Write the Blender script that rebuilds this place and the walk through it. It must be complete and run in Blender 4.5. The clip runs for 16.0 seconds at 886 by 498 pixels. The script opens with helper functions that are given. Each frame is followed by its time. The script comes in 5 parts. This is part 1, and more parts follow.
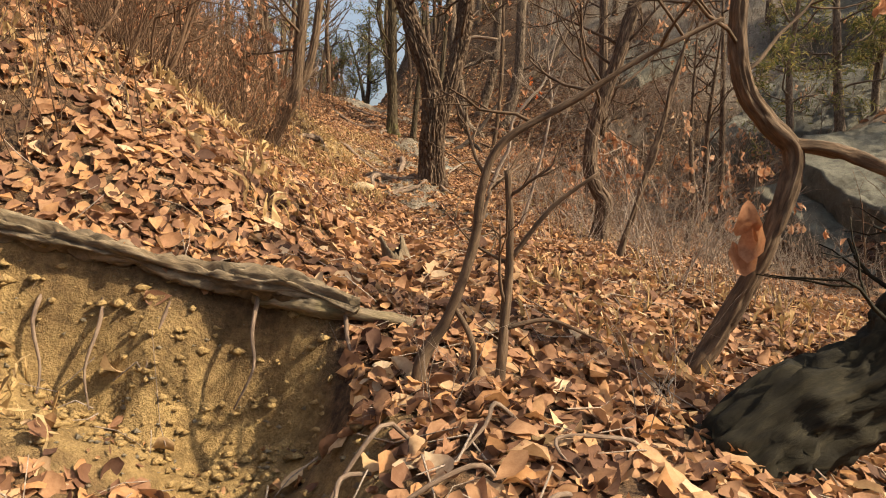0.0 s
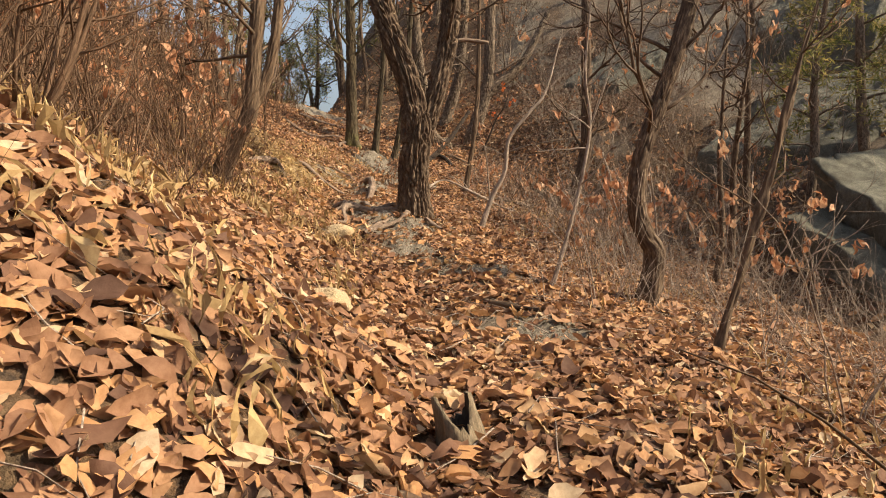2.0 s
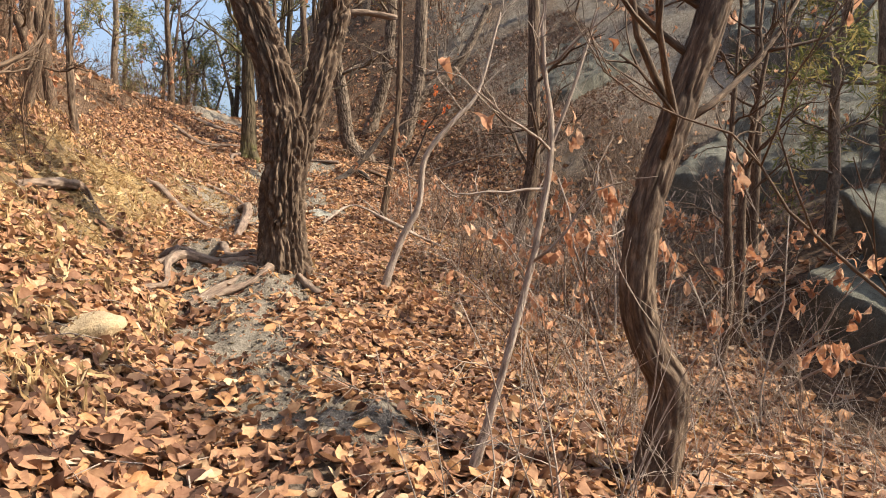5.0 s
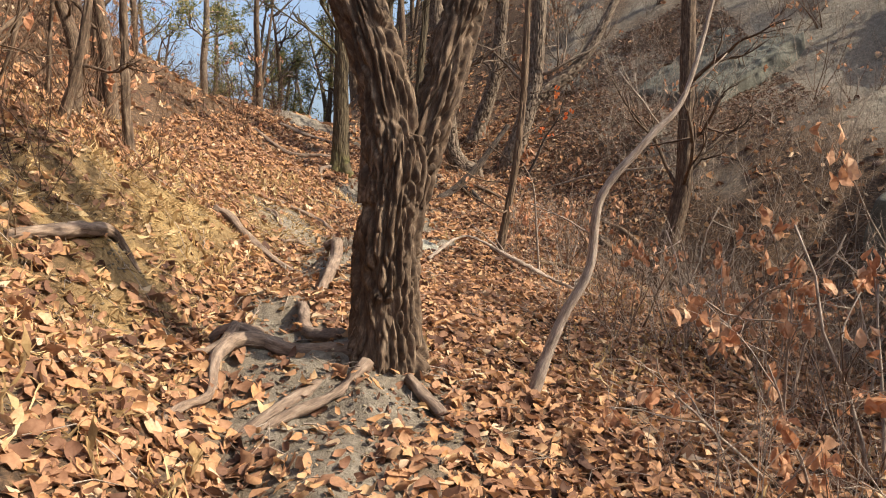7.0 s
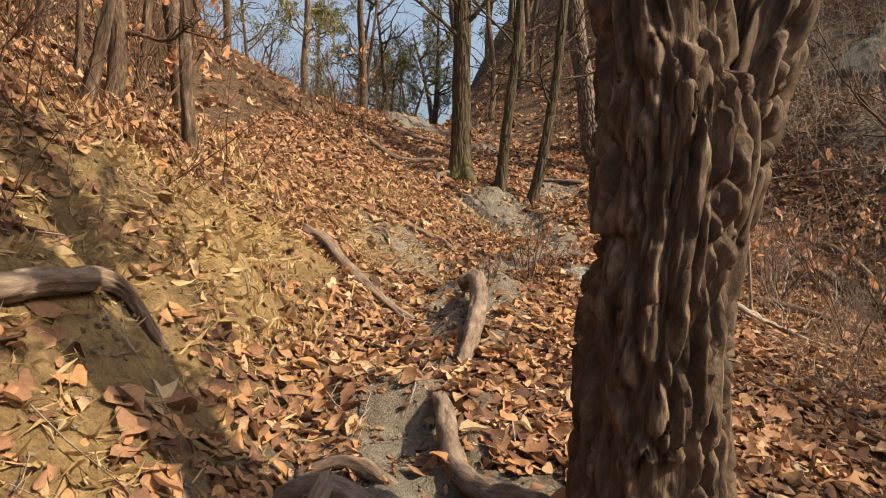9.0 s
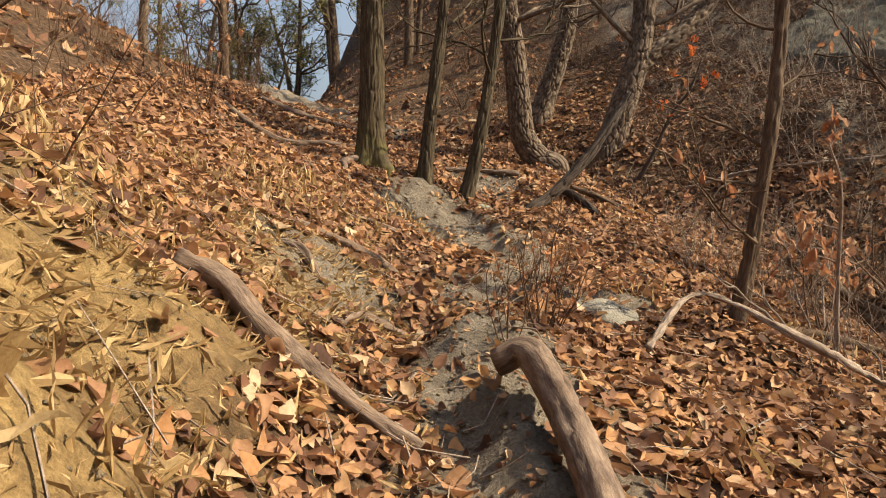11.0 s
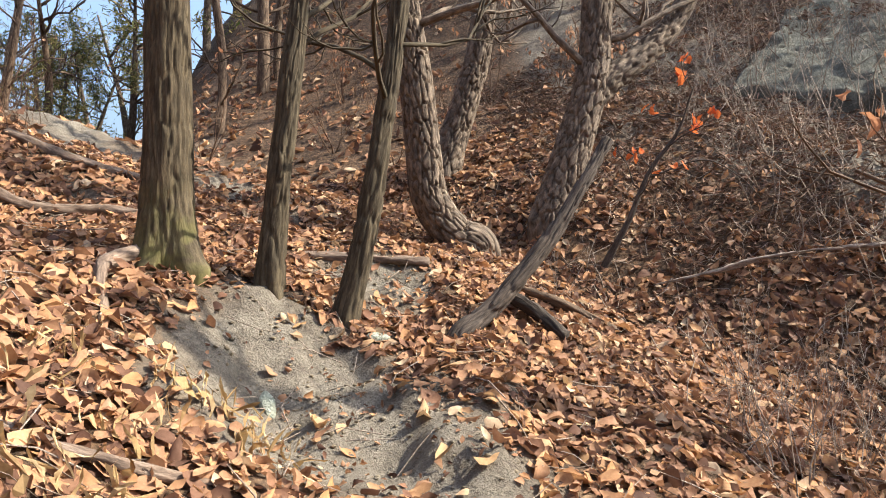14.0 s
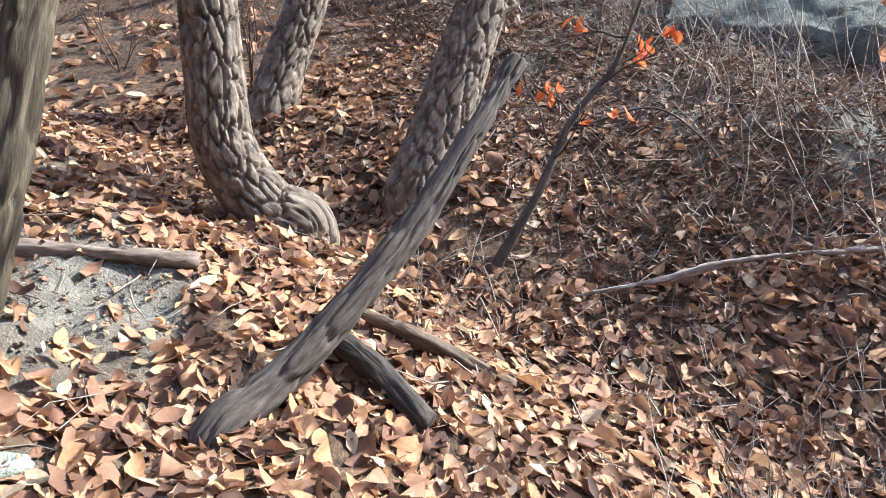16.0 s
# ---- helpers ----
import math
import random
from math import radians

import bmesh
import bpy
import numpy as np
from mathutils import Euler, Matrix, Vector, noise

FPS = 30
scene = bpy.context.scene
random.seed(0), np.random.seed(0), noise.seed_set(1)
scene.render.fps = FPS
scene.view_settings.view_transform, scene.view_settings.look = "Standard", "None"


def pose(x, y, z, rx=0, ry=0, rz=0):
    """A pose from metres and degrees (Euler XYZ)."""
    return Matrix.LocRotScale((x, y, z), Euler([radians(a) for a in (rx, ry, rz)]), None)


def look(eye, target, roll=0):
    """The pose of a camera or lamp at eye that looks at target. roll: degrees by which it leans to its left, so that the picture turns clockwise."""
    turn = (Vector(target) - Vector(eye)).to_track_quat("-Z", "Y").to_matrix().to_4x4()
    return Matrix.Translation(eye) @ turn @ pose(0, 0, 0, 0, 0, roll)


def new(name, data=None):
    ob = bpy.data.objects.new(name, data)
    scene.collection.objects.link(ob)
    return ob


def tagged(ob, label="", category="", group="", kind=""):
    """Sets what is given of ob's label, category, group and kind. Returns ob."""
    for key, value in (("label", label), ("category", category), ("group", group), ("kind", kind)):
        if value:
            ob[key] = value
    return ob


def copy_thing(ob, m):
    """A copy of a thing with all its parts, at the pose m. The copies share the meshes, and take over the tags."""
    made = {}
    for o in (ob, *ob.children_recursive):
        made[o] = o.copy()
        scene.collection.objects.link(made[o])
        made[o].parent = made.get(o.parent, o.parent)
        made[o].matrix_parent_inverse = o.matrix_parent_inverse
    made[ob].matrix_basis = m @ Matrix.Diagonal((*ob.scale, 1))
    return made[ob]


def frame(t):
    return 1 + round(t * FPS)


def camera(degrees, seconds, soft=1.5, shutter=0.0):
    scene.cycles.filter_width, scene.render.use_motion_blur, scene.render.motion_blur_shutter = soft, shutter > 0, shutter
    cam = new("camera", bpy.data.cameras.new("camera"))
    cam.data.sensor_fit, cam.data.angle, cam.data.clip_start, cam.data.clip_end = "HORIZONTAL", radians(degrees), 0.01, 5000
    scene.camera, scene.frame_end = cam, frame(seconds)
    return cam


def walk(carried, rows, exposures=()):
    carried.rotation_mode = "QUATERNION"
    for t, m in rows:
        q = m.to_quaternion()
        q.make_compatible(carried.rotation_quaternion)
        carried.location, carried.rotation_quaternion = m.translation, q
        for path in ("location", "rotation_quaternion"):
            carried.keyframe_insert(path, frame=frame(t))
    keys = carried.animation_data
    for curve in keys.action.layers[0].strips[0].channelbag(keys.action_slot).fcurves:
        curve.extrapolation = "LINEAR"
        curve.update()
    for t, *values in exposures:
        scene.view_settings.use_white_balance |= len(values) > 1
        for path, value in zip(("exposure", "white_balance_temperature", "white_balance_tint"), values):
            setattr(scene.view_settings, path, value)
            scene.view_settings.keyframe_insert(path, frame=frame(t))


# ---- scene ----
cam = camera(63.5, 16.0, 1.0)
PATH = [
    (0, (0.03, 0.212, 1.376), (0.023, 2.205, 1.215), -0.4),
    (0.5, (-0.027, 0.766, 1.417), (-0.093, 2.758, 1.248), -0.9),
    (1, (-0.317, 1.349, 1.52), (-0.416, 3.339, 1.343), -1.0),
    (1.5, (-0.444, 1.799, 1.698), (-0.453, 3.791, 1.52), -1.1),
    (2, (-0.535, 2.272, 1.85), (-0.392, 4.26, 1.687), -1.0),
    (2.5, (-0.54, 2.753, 2.028), (-0.207, 4.721, 1.894), -0.7),
    (3, (-0.465, 3.292, 2.116), (0.055, 5.221, 2.012), -0.0),
    (3.5, (-0.28, 3.77, 2.192), (0.38, 5.655, 2.089), 0.6),
    (4, (0.107, 4.309, 2.216), (0.804, 6.179, 2.093), 0.4),
    (4.5, (0.207, 4.888, 2.223), (0.727, 6.814, 2.087), 0.1),
    (5, (0.31, 5.544, 2.17), (0.605, 7.517, 2.03), -0.3),
    (5.2, (0.293, 5.8, 2.232), (0.486, 7.786, 2.093), -0.9),
    (7.3, (-0.018, 8.373, 2.595), (-0.004, 10.368, 2.458), 0.3),
    (7.5, (-0.07, 8.625, 2.624), (-0.097, 10.621, 2.509), 0.2),
    (8, (-0.261, 9.238, 2.634), (-0.415, 11.229, 2.523), 0.2),
    (8.2, (-0.294, 9.46, 2.592), (-0.509, 11.445, 2.472), 0.1),
    (10.3, (-1.202, 12.263, 2.605), (-1.393, 14.252, 2.509), -1.2),
    (10.5, (-1.287, 12.479, 2.574), (-1.376, 14.474, 2.464), -0.9),
    (11, (-1.509, 13.08, 2.672), (-1.311, 15.065, 2.535), 0.1),
    (11.5, (-1.448, 13.604, 2.73), (-0.956, 15.536, 2.565), 2.0),
    (11.7, (-1.388, 13.843, 2.784), (-0.812, 15.752, 2.627), 1.9),
    (12, (-1.305, 14.254, 2.864), (-0.691, 16.149, 2.681), 1.6),
    (12.5, (-1.182, 14.742, 3.025), (-0.592, 16.642, 2.821), 1.1),
    (13, (-1.154, 15.417, 3.101), (-0.718, 17.366, 2.999), -0.0),
    (13.5, (-1.176, 16.041, 3.183), (-0.775, 18.0, 3.169), -0.2),
    (14, (-1.083, 16.697, 3.235), (-0.534, 18.619, 3.196), -0.2),
    (14.5, (-0.997, 17.263, 3.243), (-0.283, 19.126, 3.113), 0.2),
    (15, (-0.699, 17.802, 3.291), (0.157, 19.602, 3.118), 1.0),
    (15.5, (-0.346, 18.345, 3.368), (0.574, 20.113, 3.195), 1.8),
    (16, (0.003, 18.877, 3.421), (0.861, 20.673, 3.233), 2.2),
]
# seconds, stops, kelvin, tint
LOOKS = [(0.0, 0.86, 6650, 5), (2.0, 0.84, 6500, 5), (3.0, 1.04, 6150, 5), (5.0, 1.2, 5750, 5), (8.0, 0.9, 5950, 5), (10.5, 0.62, 6700, 6), (11.2, 0.84, 6250, 5), (12.2, 1.32, 4950, 4), (14.0, 1.42, 5400, 4), (16.0, 1.88, 4600, 1)]
walk(cam, [(t, look(eye, target, roll)) for t, eye, target, roll in PATH], LOOKS)

# ---- daylight ----
SUN_HEADING, SUN_UP = 101.0, 41.0          # degrees clockwise from +y, degrees above the level
world = bpy.data.worlds.new("sky")
scene.world = world
world.use_nodes = True
wn = world.node_tree
wn.nodes.clear()
sky = wn.nodes.new("ShaderNodeTexSky")
sky.sky_type, sky.sun_disc = "NISHITA", False
sky.sun_elevation, sky.sun_rotation = radians(SUN_UP), radians(SUN_HEADING)
sky.air_density, sky.dust_density, sky.ozone_density = 1.0, 7.0, 2.0
wb = wn.nodes.new("ShaderNodeBackground")
wb.inputs[1].default_value = 0.125
wo = wn.nodes.new("ShaderNodeOutputWorld")
haze = wn.nodes.new("ShaderNodeMix")      # thin bright winter haze over the whole sky
haze.data_type = "RGBA"
haze.inputs[0].default_value = 0.25
haze.inputs[7].default_value = (3.6, 3.75, 4.1, 1)
wn.links.new(sky.outputs[0], haze.inputs[6])
wn.links.new(haze.outputs[2], wb.inputs[0])
wn.links.new(wb.outputs[0], wo.inputs[0])
sun_data = bpy.data.lights.new("sun", "SUN")
sun_data.energy, sun_data.angle, sun_data.color = 5.0, radians(0.6), (1.0, 0.84, 0.62)
sun = new("sun", sun_data)
_h, _e = radians(SUN_HEADING), radians(SUN_UP)
sun.matrix_world = look((30 * math.sin(_h) * math.cos(_e), 30 * math.cos(_h) * math.cos(_e), 30 * math.sin(_e)), (0, 0, 0))


# ---- numeric helpers ----
def hash3(i, j, k, seed=0):
    n = (i.astype(np.int64) * 374761393 + j.astype(np.int64) * 668265263 + k.astype(np.int64) * 2147483647 + seed * 1274126177) & 0xFFFFFFFF
    n = ((n ^ (n >> 13)) * 1274126177) & 0xFFFFFFFF
    n = ((n ^ (n >> 16)) * 2246822519) & 0xFFFFFFFF
    return ((n ^ (n >> 15)) & 0xFFFFFF) / 16777215.0


def vnoise(x, y, z=0.0, seed=0):
    """Smooth value noise, 0 to 1."""
    x, y, z = np.broadcast_arrays(np.asarray(x, float), np.asarray(y, float), np.asarray(z, float))
    i, j, k = np.floor(x), np.floor(y), np.floor(z)
    fx, fy, fz = x - i, y - j, z - k
    fx, fy, fz = (f * f * (3 - 2 * f) for f in (fx, fy, fz))
    out = 0
    for a in (0, 1):
        for b in (0, 1):
            for c in (0, 1):
                w = (fx if a else 1 - fx) * (fy if b else 1 - fy) * (fz if c else 1 - fz)
                out = out + w * hash3(i + a, j + b, k + c, seed)
    return out


def fbm(x, y, z=0.0, octaves=3, seed=0):
    out, amp, tot = 0, 1.0, 0.0
    for o in range(octaves):
        f = 2.03 ** o
        out = out + amp * vnoise(np.asarray(x) * f, np.asarray(y) * f, np.asarray(z) * f, seed + o)
        tot += amp
        amp *= 0.5
    return out / tot


def worley(x, y, z, seed=0):
    """Distances to the nearest and next nearest cell points."""
    i, j, k = np.floor(x), np.floor(y), np.floor(z)
    f1 = np.full(x.shape, 9.0)
    f2 = np.full(x.shape, 9.0)
    for a in (-1, 0, 1):
        for b in (-1, 0, 1):
            for c in (-1, 0, 1):
                u, v, w = i + a, j + b, k + c
                d = np.sqrt((u + hash3(u, v, w, seed) - x) ** 2 + (v + hash3(u, v, w, seed + 1) - y) ** 2 + (w + hash3(u, v, w, seed + 2) - z) ** 2)
                f2 = np.minimum(f2, np.maximum(f1, d))
                f1 = np.minimum(f1, d)
    return f1, f2


def sstep(t):
    t = np.clip(t, 0, 1)
    return t * t * (3 - 2 * t)


def curve(y, keys):
    """A smooth line through (y, value) pairs."""
    ky, kv = np.array(keys, float).T
    m = np.gradient(kv, ky)
    y = np.clip(np.asarray(y, float), ky[0], ky[-1])
    i = np.clip(np.searchsorted(ky, y) - 1, 0, len(ky) - 2)
    h = ky[i + 1] - ky[i]
    t = (y - ky[i]) / h
    return ((2 * t ** 3 - 3 * t ** 2 + 1) * kv[i] + (t ** 3 - 2 * t ** 2 + t) * h * m[i]
            + (-2 * t ** 3 + 3 * t ** 2) * kv[i + 1] + (t ** 3 - t ** 2) * h * m[i + 1])


def smax(a, b, k):
    h = np.clip(0.5 + 0.5 * (a - b) / k, 0, 1)
    return b * (1 - h) + a * h + k * h * (1 - h)


# ---- lie of the land ----
TRAIL_X = [(-40, 2), (-6, 0.3), (0, -0.1), (2.4, -0.45), (4.5, -0.05), (7, 0.15), (9.3, 0.05), (11.5, -0.5), (13, -1.05), (15, -1.15), (17, -0.9), (19, -0.45), (21, 0.0), (24, -0.8), (27, -3.6), (32, -5.2), (60, -8)]
TRAIL_Z = [(-40, -6), (-10, -1.5), (-3, -0.3), (0, 0.2), (2.2, 0.53), (3.6, 0.8), (4.9, 0.9), (7, 0.93), (9.3, 1.0), (11.2, 1.17), (12.5, 1.42), (14.1, 1.65), (16.4, 1.85), (18.2, 2.0), (20.4, 2.42), (21.4, 2.72), (23, 3.2), (26.7, 4.5), (29, 5.0), (32, 4.8), (40, 2), (60, -6)]
BANK = [(-40, 0.4), (0, 0.5), (2.6, 0.32), (3.4, 0.3), (4.1, 0.64), (7, 0.5), (10, 0.52), (12, 0.85), (14, 0.9), (16, 0.72), (18.5, 0.45), (21.5, 0.3), (25, 0.3), (32, 0.25), (60, 0.2)]


# swells and dips of the ground: x, y, height, reach
SWELLS = [(-0.2, 12.5, 0.14, 0.6), (-1.85, 12.1, -0.2, 0.45), (-2.4, 12.1, -0.25, 0.5), (-2.8, 13.8, 0.1, 0.5), (-1.6, 17.7, -0.24, 0.6), (-1.3, 18.8, -0.18, 0.4), (-1.0, 20.5, -0.22, 0.5), (0.25, 21.4, -0.16, 0.35),
          (2.1, 22.9, 0.28, 0.5), (1.0, 17.9, 0.16, 0.6), (0.75, 12.5, 0.15, 0.4), (4.0, 19.3, -0.42, 0.7), (-0.98, 6.7, -0.18, 0.5), (-2.9, 22.8, -0.5, 1.1), (-4.3, 26.7, 0.25, 1.5), (-0.8, 16.7, 0.13, 0.3), (4.5, 12.5, 0.22, 0.8), (0.9, 23.0, 0.15, 0.4), (-1.4, 14.1, 0.12, 0.35), (-1.25, 12.3, 0.12, 0.3), (1.6, 3.9, -0.25, 0.8), (0.2, 2.35, 0.08, 0.4), (-1.1, 12.6, 0.1, 0.25)]


def lie(x, y):
    """Smooth height of the ground."""
    x, y = np.asarray(x, float), np.asarray(y, float)
    xt, zt, s = curve(y, TRAIL_X), curve(y, TRAIL_Z), curve(y, BANK)
    dl = np.maximum(xt - 0.4 - x, 0)
    dr = np.maximum(x - xt - 0.4, 0)
    rise = s * np.minimum(dl, 3) + 0.62 * np.clip(dl - 3, 0, 10) + 0.12 * np.clip(dl - 13, 0, 40)
    rise = rise - 0.12 * s * np.exp(-dl / 0.25) * sstep(dl / 0.3)
    drop = 0.22 * np.minimum(dr, 8)
    near = zt + rise - drop
    # the hollow under the log at the walk's start
    wob = 0.3 * (fbm(x * 2.6, y * 2.6, 0, 3, 91) - 0.5)
    near = near - 0.36 * sstep((3.22 + wob - y) / (0.16 + 0.6 * sstep((x + 0.6) / 0.4))) * sstep((y - 0.8) / 1.2) * sstep((-0.12 - x) / 0.5) * sstep((x + 3.0) / 1.4)
    near = near + 0.2 * sstep((y - 3.16 - wob) / 0.14) * sstep((4.6 - y) / 1.1) * sstep((-0.15 - x) / 0.45) * sstep((x + 3.6) / 1.0)
    near = near + 0.1 * np.exp(-((x - 0.75) ** 2 / 0.5 + (y - 2.0) ** 2 / 0.35))
    hill_n = 2.98 + 0.55 * (x - 4.19) + 0.75 * (y - 21.2)
    hill_e = 1.0 + 0.5 * (x - 5.3 - 0.55 * np.clip(13 - y, 0, 7)) + 0.05 * (y - 13)
    far = smax(hill_n, hill_e, 0.6)
    far = np.where(far > 3.8, 3.8 + np.minimum(far - 3.8, 2.4) * 0.6 + np.maximum(far - 6.2, 0) * (0.6 + 0.35 * sstep((x + 2) / 5)), far)
    far = far - 0.42 * np.clip(y - 28, 0, 30) * sstep((-1 - x) / 4)
    far = np.where(far > 9, 9 + 9 * (1 - np.exp(-(far - 9) / 10)), far)
    far = far - 0.3 * np.clip(y - 48, 0, 60)
    z = smax(near, far, 0.35)
    for sx, sy, h, w in SWELLS:
        z = z + h * np.exp(-((x - sx) ** 2 + (y - sy) ** 2) / (w * w))
    return z


def earth(x, y):
    """Where bare soil shows: 1 bare, 0 under leaves."""
    x, y = np.asarray(x, float), np.asarray(y, float)
    xt = curve(y, TRAIL_X)
    n = fbm(x * 1.3, y * 1.3, 0, 3, 11)
    bank = 0.62 * np.exp(-((x + 2.2) / 0.75) ** 2) * sstep((y - 10) / 2) * sstep((18.2 - y) / 2)
    face = 1.6 * np.exp(-((y - 2.95) / 0.4) ** 2) * sstep((3.36 - y) / 0.08) * sstep((-0.3 - x) / 0.3) * sstep((x + 2.6) / 0.5)
    hollow = 1.1 * np.exp(-(((x + 0.75) / 0.9) ** 2 + ((y - 2.2) / 1.2) ** 2)) * sstep((0.0 - x) / 0.35)
    grey = 1.35 * np.exp(-(((x + 0.75 + 0.2 * (y - 20.3)) / 0.76) ** 2 + ((y - 20.3) / 0.95) ** 2) ** 2)
    grey = np.maximum(grey, 1.2 * np.exp(-(((x + 0.05) / 0.42) ** 2 + ((y - 21.9) / 0.75) ** 2) ** 2))
    rocky = 0.9 * np.exp(-(((x - 0.1) / 0.5) ** 2 + ((y - 17.9) / 0.45) ** 2) ** 2)
    tread = (0.74 + 0.24 * sstep((y - 12) / 2) * sstep((18.5 - y) / 2)) * np.exp(-((x - xt) / 0.5) ** 2) * sstep((y - 5) / 2)
    crag = 0.62 * sstep((x - 2.6 - 0.25 * np.clip(25 - y, 0, 9)) / 1.5) * sstep((y - 19) / 3) + 0.5 * sstep((x - 6.5) / 2) * sstep((y - 12) / 2)
    foot = 1.0 * np.exp(-(((x + 0.3) / 0.85) ** 2 + ((y - 12.4) / 0.75) ** 2))
    ledge = 1.15 * np.exp(-(((x + 1.72) / 0.6) ** 2 + ((y - 17.2) / 1.15) ** 2) ** 2)
    up = 0.6 * np.exp(-((x + 2.5) / 1.5) ** 2 - ((y - 26) / 2.5) ** 2)
    v = np.maximum.reduce([bank * 1.0, face * 1.2, hollow, grey, rocky, tread, foot, up, crag, ledge])
    return np.clip(v + (n - 0.52) * 2.0 * (v > 0.02), 0, 1) * sstep(v * 4)


def clay(x, y):
    """Where the bare soil is yellow clay: the banks and the hollow."""
    x, y = np.asarray(x, float), np.asarray(y, float)
    bank = sstep((-1.45 - x) / 0.5) * sstep((y - 8) / 2) * sstep((18.0 - y) / 2)
    return np.maximum(bank, sstep((4.2 - y) / 1.0) * sstep((0.2 - x) / 0.4))


def ground_z(x, y):
    e = earth(x, y)
    b = (fbm(np.asarray(x) * 0.9, np.asarray(y) * 0.9, 0, 3, 3) - 0.5) * 0.16 + (fbm(np.asarray(x) * 5, np.asarray(y) * 5, 0, 3, 5) - 0.5) * (0.05 + 0.15 * e) + (fbm(np.asarray(x) * 2.2, np.asarray(y) * 2.2, 0, 4, 8) - 0.5) * 0.3 * e
    return lie(x, y) + b


def gz(x, y):
    return float(ground_z(np.array([x]), np.array([y]))[0])


# ---- mesh helpers ----
class Acc:
    """Gathers vertices and faces of one mesh."""

    def __init__(self):
        self.v, self.q, self.t, self.n, self.b = [], [], [], 0, []

    def add(self, v, quads=None, tris=None, bark=None):
        v = np.asarray(v, float).reshape(-1, 3)
        self.v.append(v)
        if quads is not None and len(quads):
            self.q.append(np.asarray(quads, np.int64) + self.n)
        if tris is not None and len(tris):
            self.t.append(np.asarray(tris, np.int64) + self.n)
        self.b.append(np.asarray(bark, float) if bark is not None else v)
        self.n += len(v)


def part(name, acc, material, parent=None, label="", smooth=True, origin=None):
    """Links what was gathered as one mesh object, under parent if one is given."""
    me = bpy.data.meshes.new(name)
    v = np.concatenate(acc.v) if acc.v else np.zeros((0, 3))
    o = np.array(origin if origin is not None else (0, 0, 0), float)
    q = np.concatenate(acc.q) if acc.q else np.zeros((0, 4), np.int64)
    t = np.concatenate(acc.t) if acc.t else np.zeros((0, 3), np.int64)
    me.vertices.add(len(v))
    me.vertices.foreach_set("co", (v - o).astype(np.float32).ravel())
    me.loops.add(q.size + t.size)
    me.loops.foreach_set("vertex_index", np.concatenate([q.ravel(), t.ravel()]).astype(np.int32))
    me.polygons.add(len(q) + len(t))
    starts = np.concatenate([np.arange(len(q)) * 4, q.size + np.arange(len(t)) * 3])
    me.polygons.foreach_set("loop_start", starts.astype(np.int32))
    me.polygons.foreach_set("use_smooth", np.full(len(q) + len(t), smooth))
    me.update(calc_edges=True)
    at = me.attributes.new("grain", "FLOAT_VECTOR", "POINT")
    at.data.foreach_set("vector", np.concatenate(acc.b).astype(np.float32).ravel() if acc.b else np.zeros(0, np.float32))
    me.materials.append(material)
    ob = new(name, me)
    ob.location = o
    if parent is not None:
        ob.parent = parent
        ob.location = o - np.array(parent.location)
    if label:
        ob["label"] = label
    return ob


def thing(name, at, label, category, group="", kind=""):
    ob = new(name)
    ob.empty_display_size = 0.1
    ob.location = at
    return tagged(ob, label, category, group, kind)


def spline(ctrl, step):
    """Points along a smooth line through ctrl (x, y, z, radius)."""
    c = np.array(ctrl, float)
    c = np.vstack([2 * c[0] - c[1], c, 2 * c[-1] - c[-2]])
    c[:, 3] = np.maximum(c[:, 3], 0.0005)
    out = []
    for i in range(1, len(c) - 2):
        n = max(2, int(np.linalg.norm(c[i + 1, :3] - c[i, :3]) / step))
        if c[i, 2] - c[1, 2] > 2.3 and step < 0.05:
            n = max(3, n // 6)
        t = np.linspace(0, 1, n, endpoint=False)[:, None]
        p0, p1, p2, p3 = c[i - 1:i + 3]
        out.append(0.5 * ((2 * p1) + (p2 - p0) * t + (2 * p0 - 5 * p1 + 4 * p2 - p3) * t ** 2 + (3 * p1 - p0 - 3 * p2 + p3) * t ** 3))
    out.append(c[-2][None])
    out = np.vstack(out)
    out[:, 3] = np.maximum(out[:, 3], 0.0006)
    return out


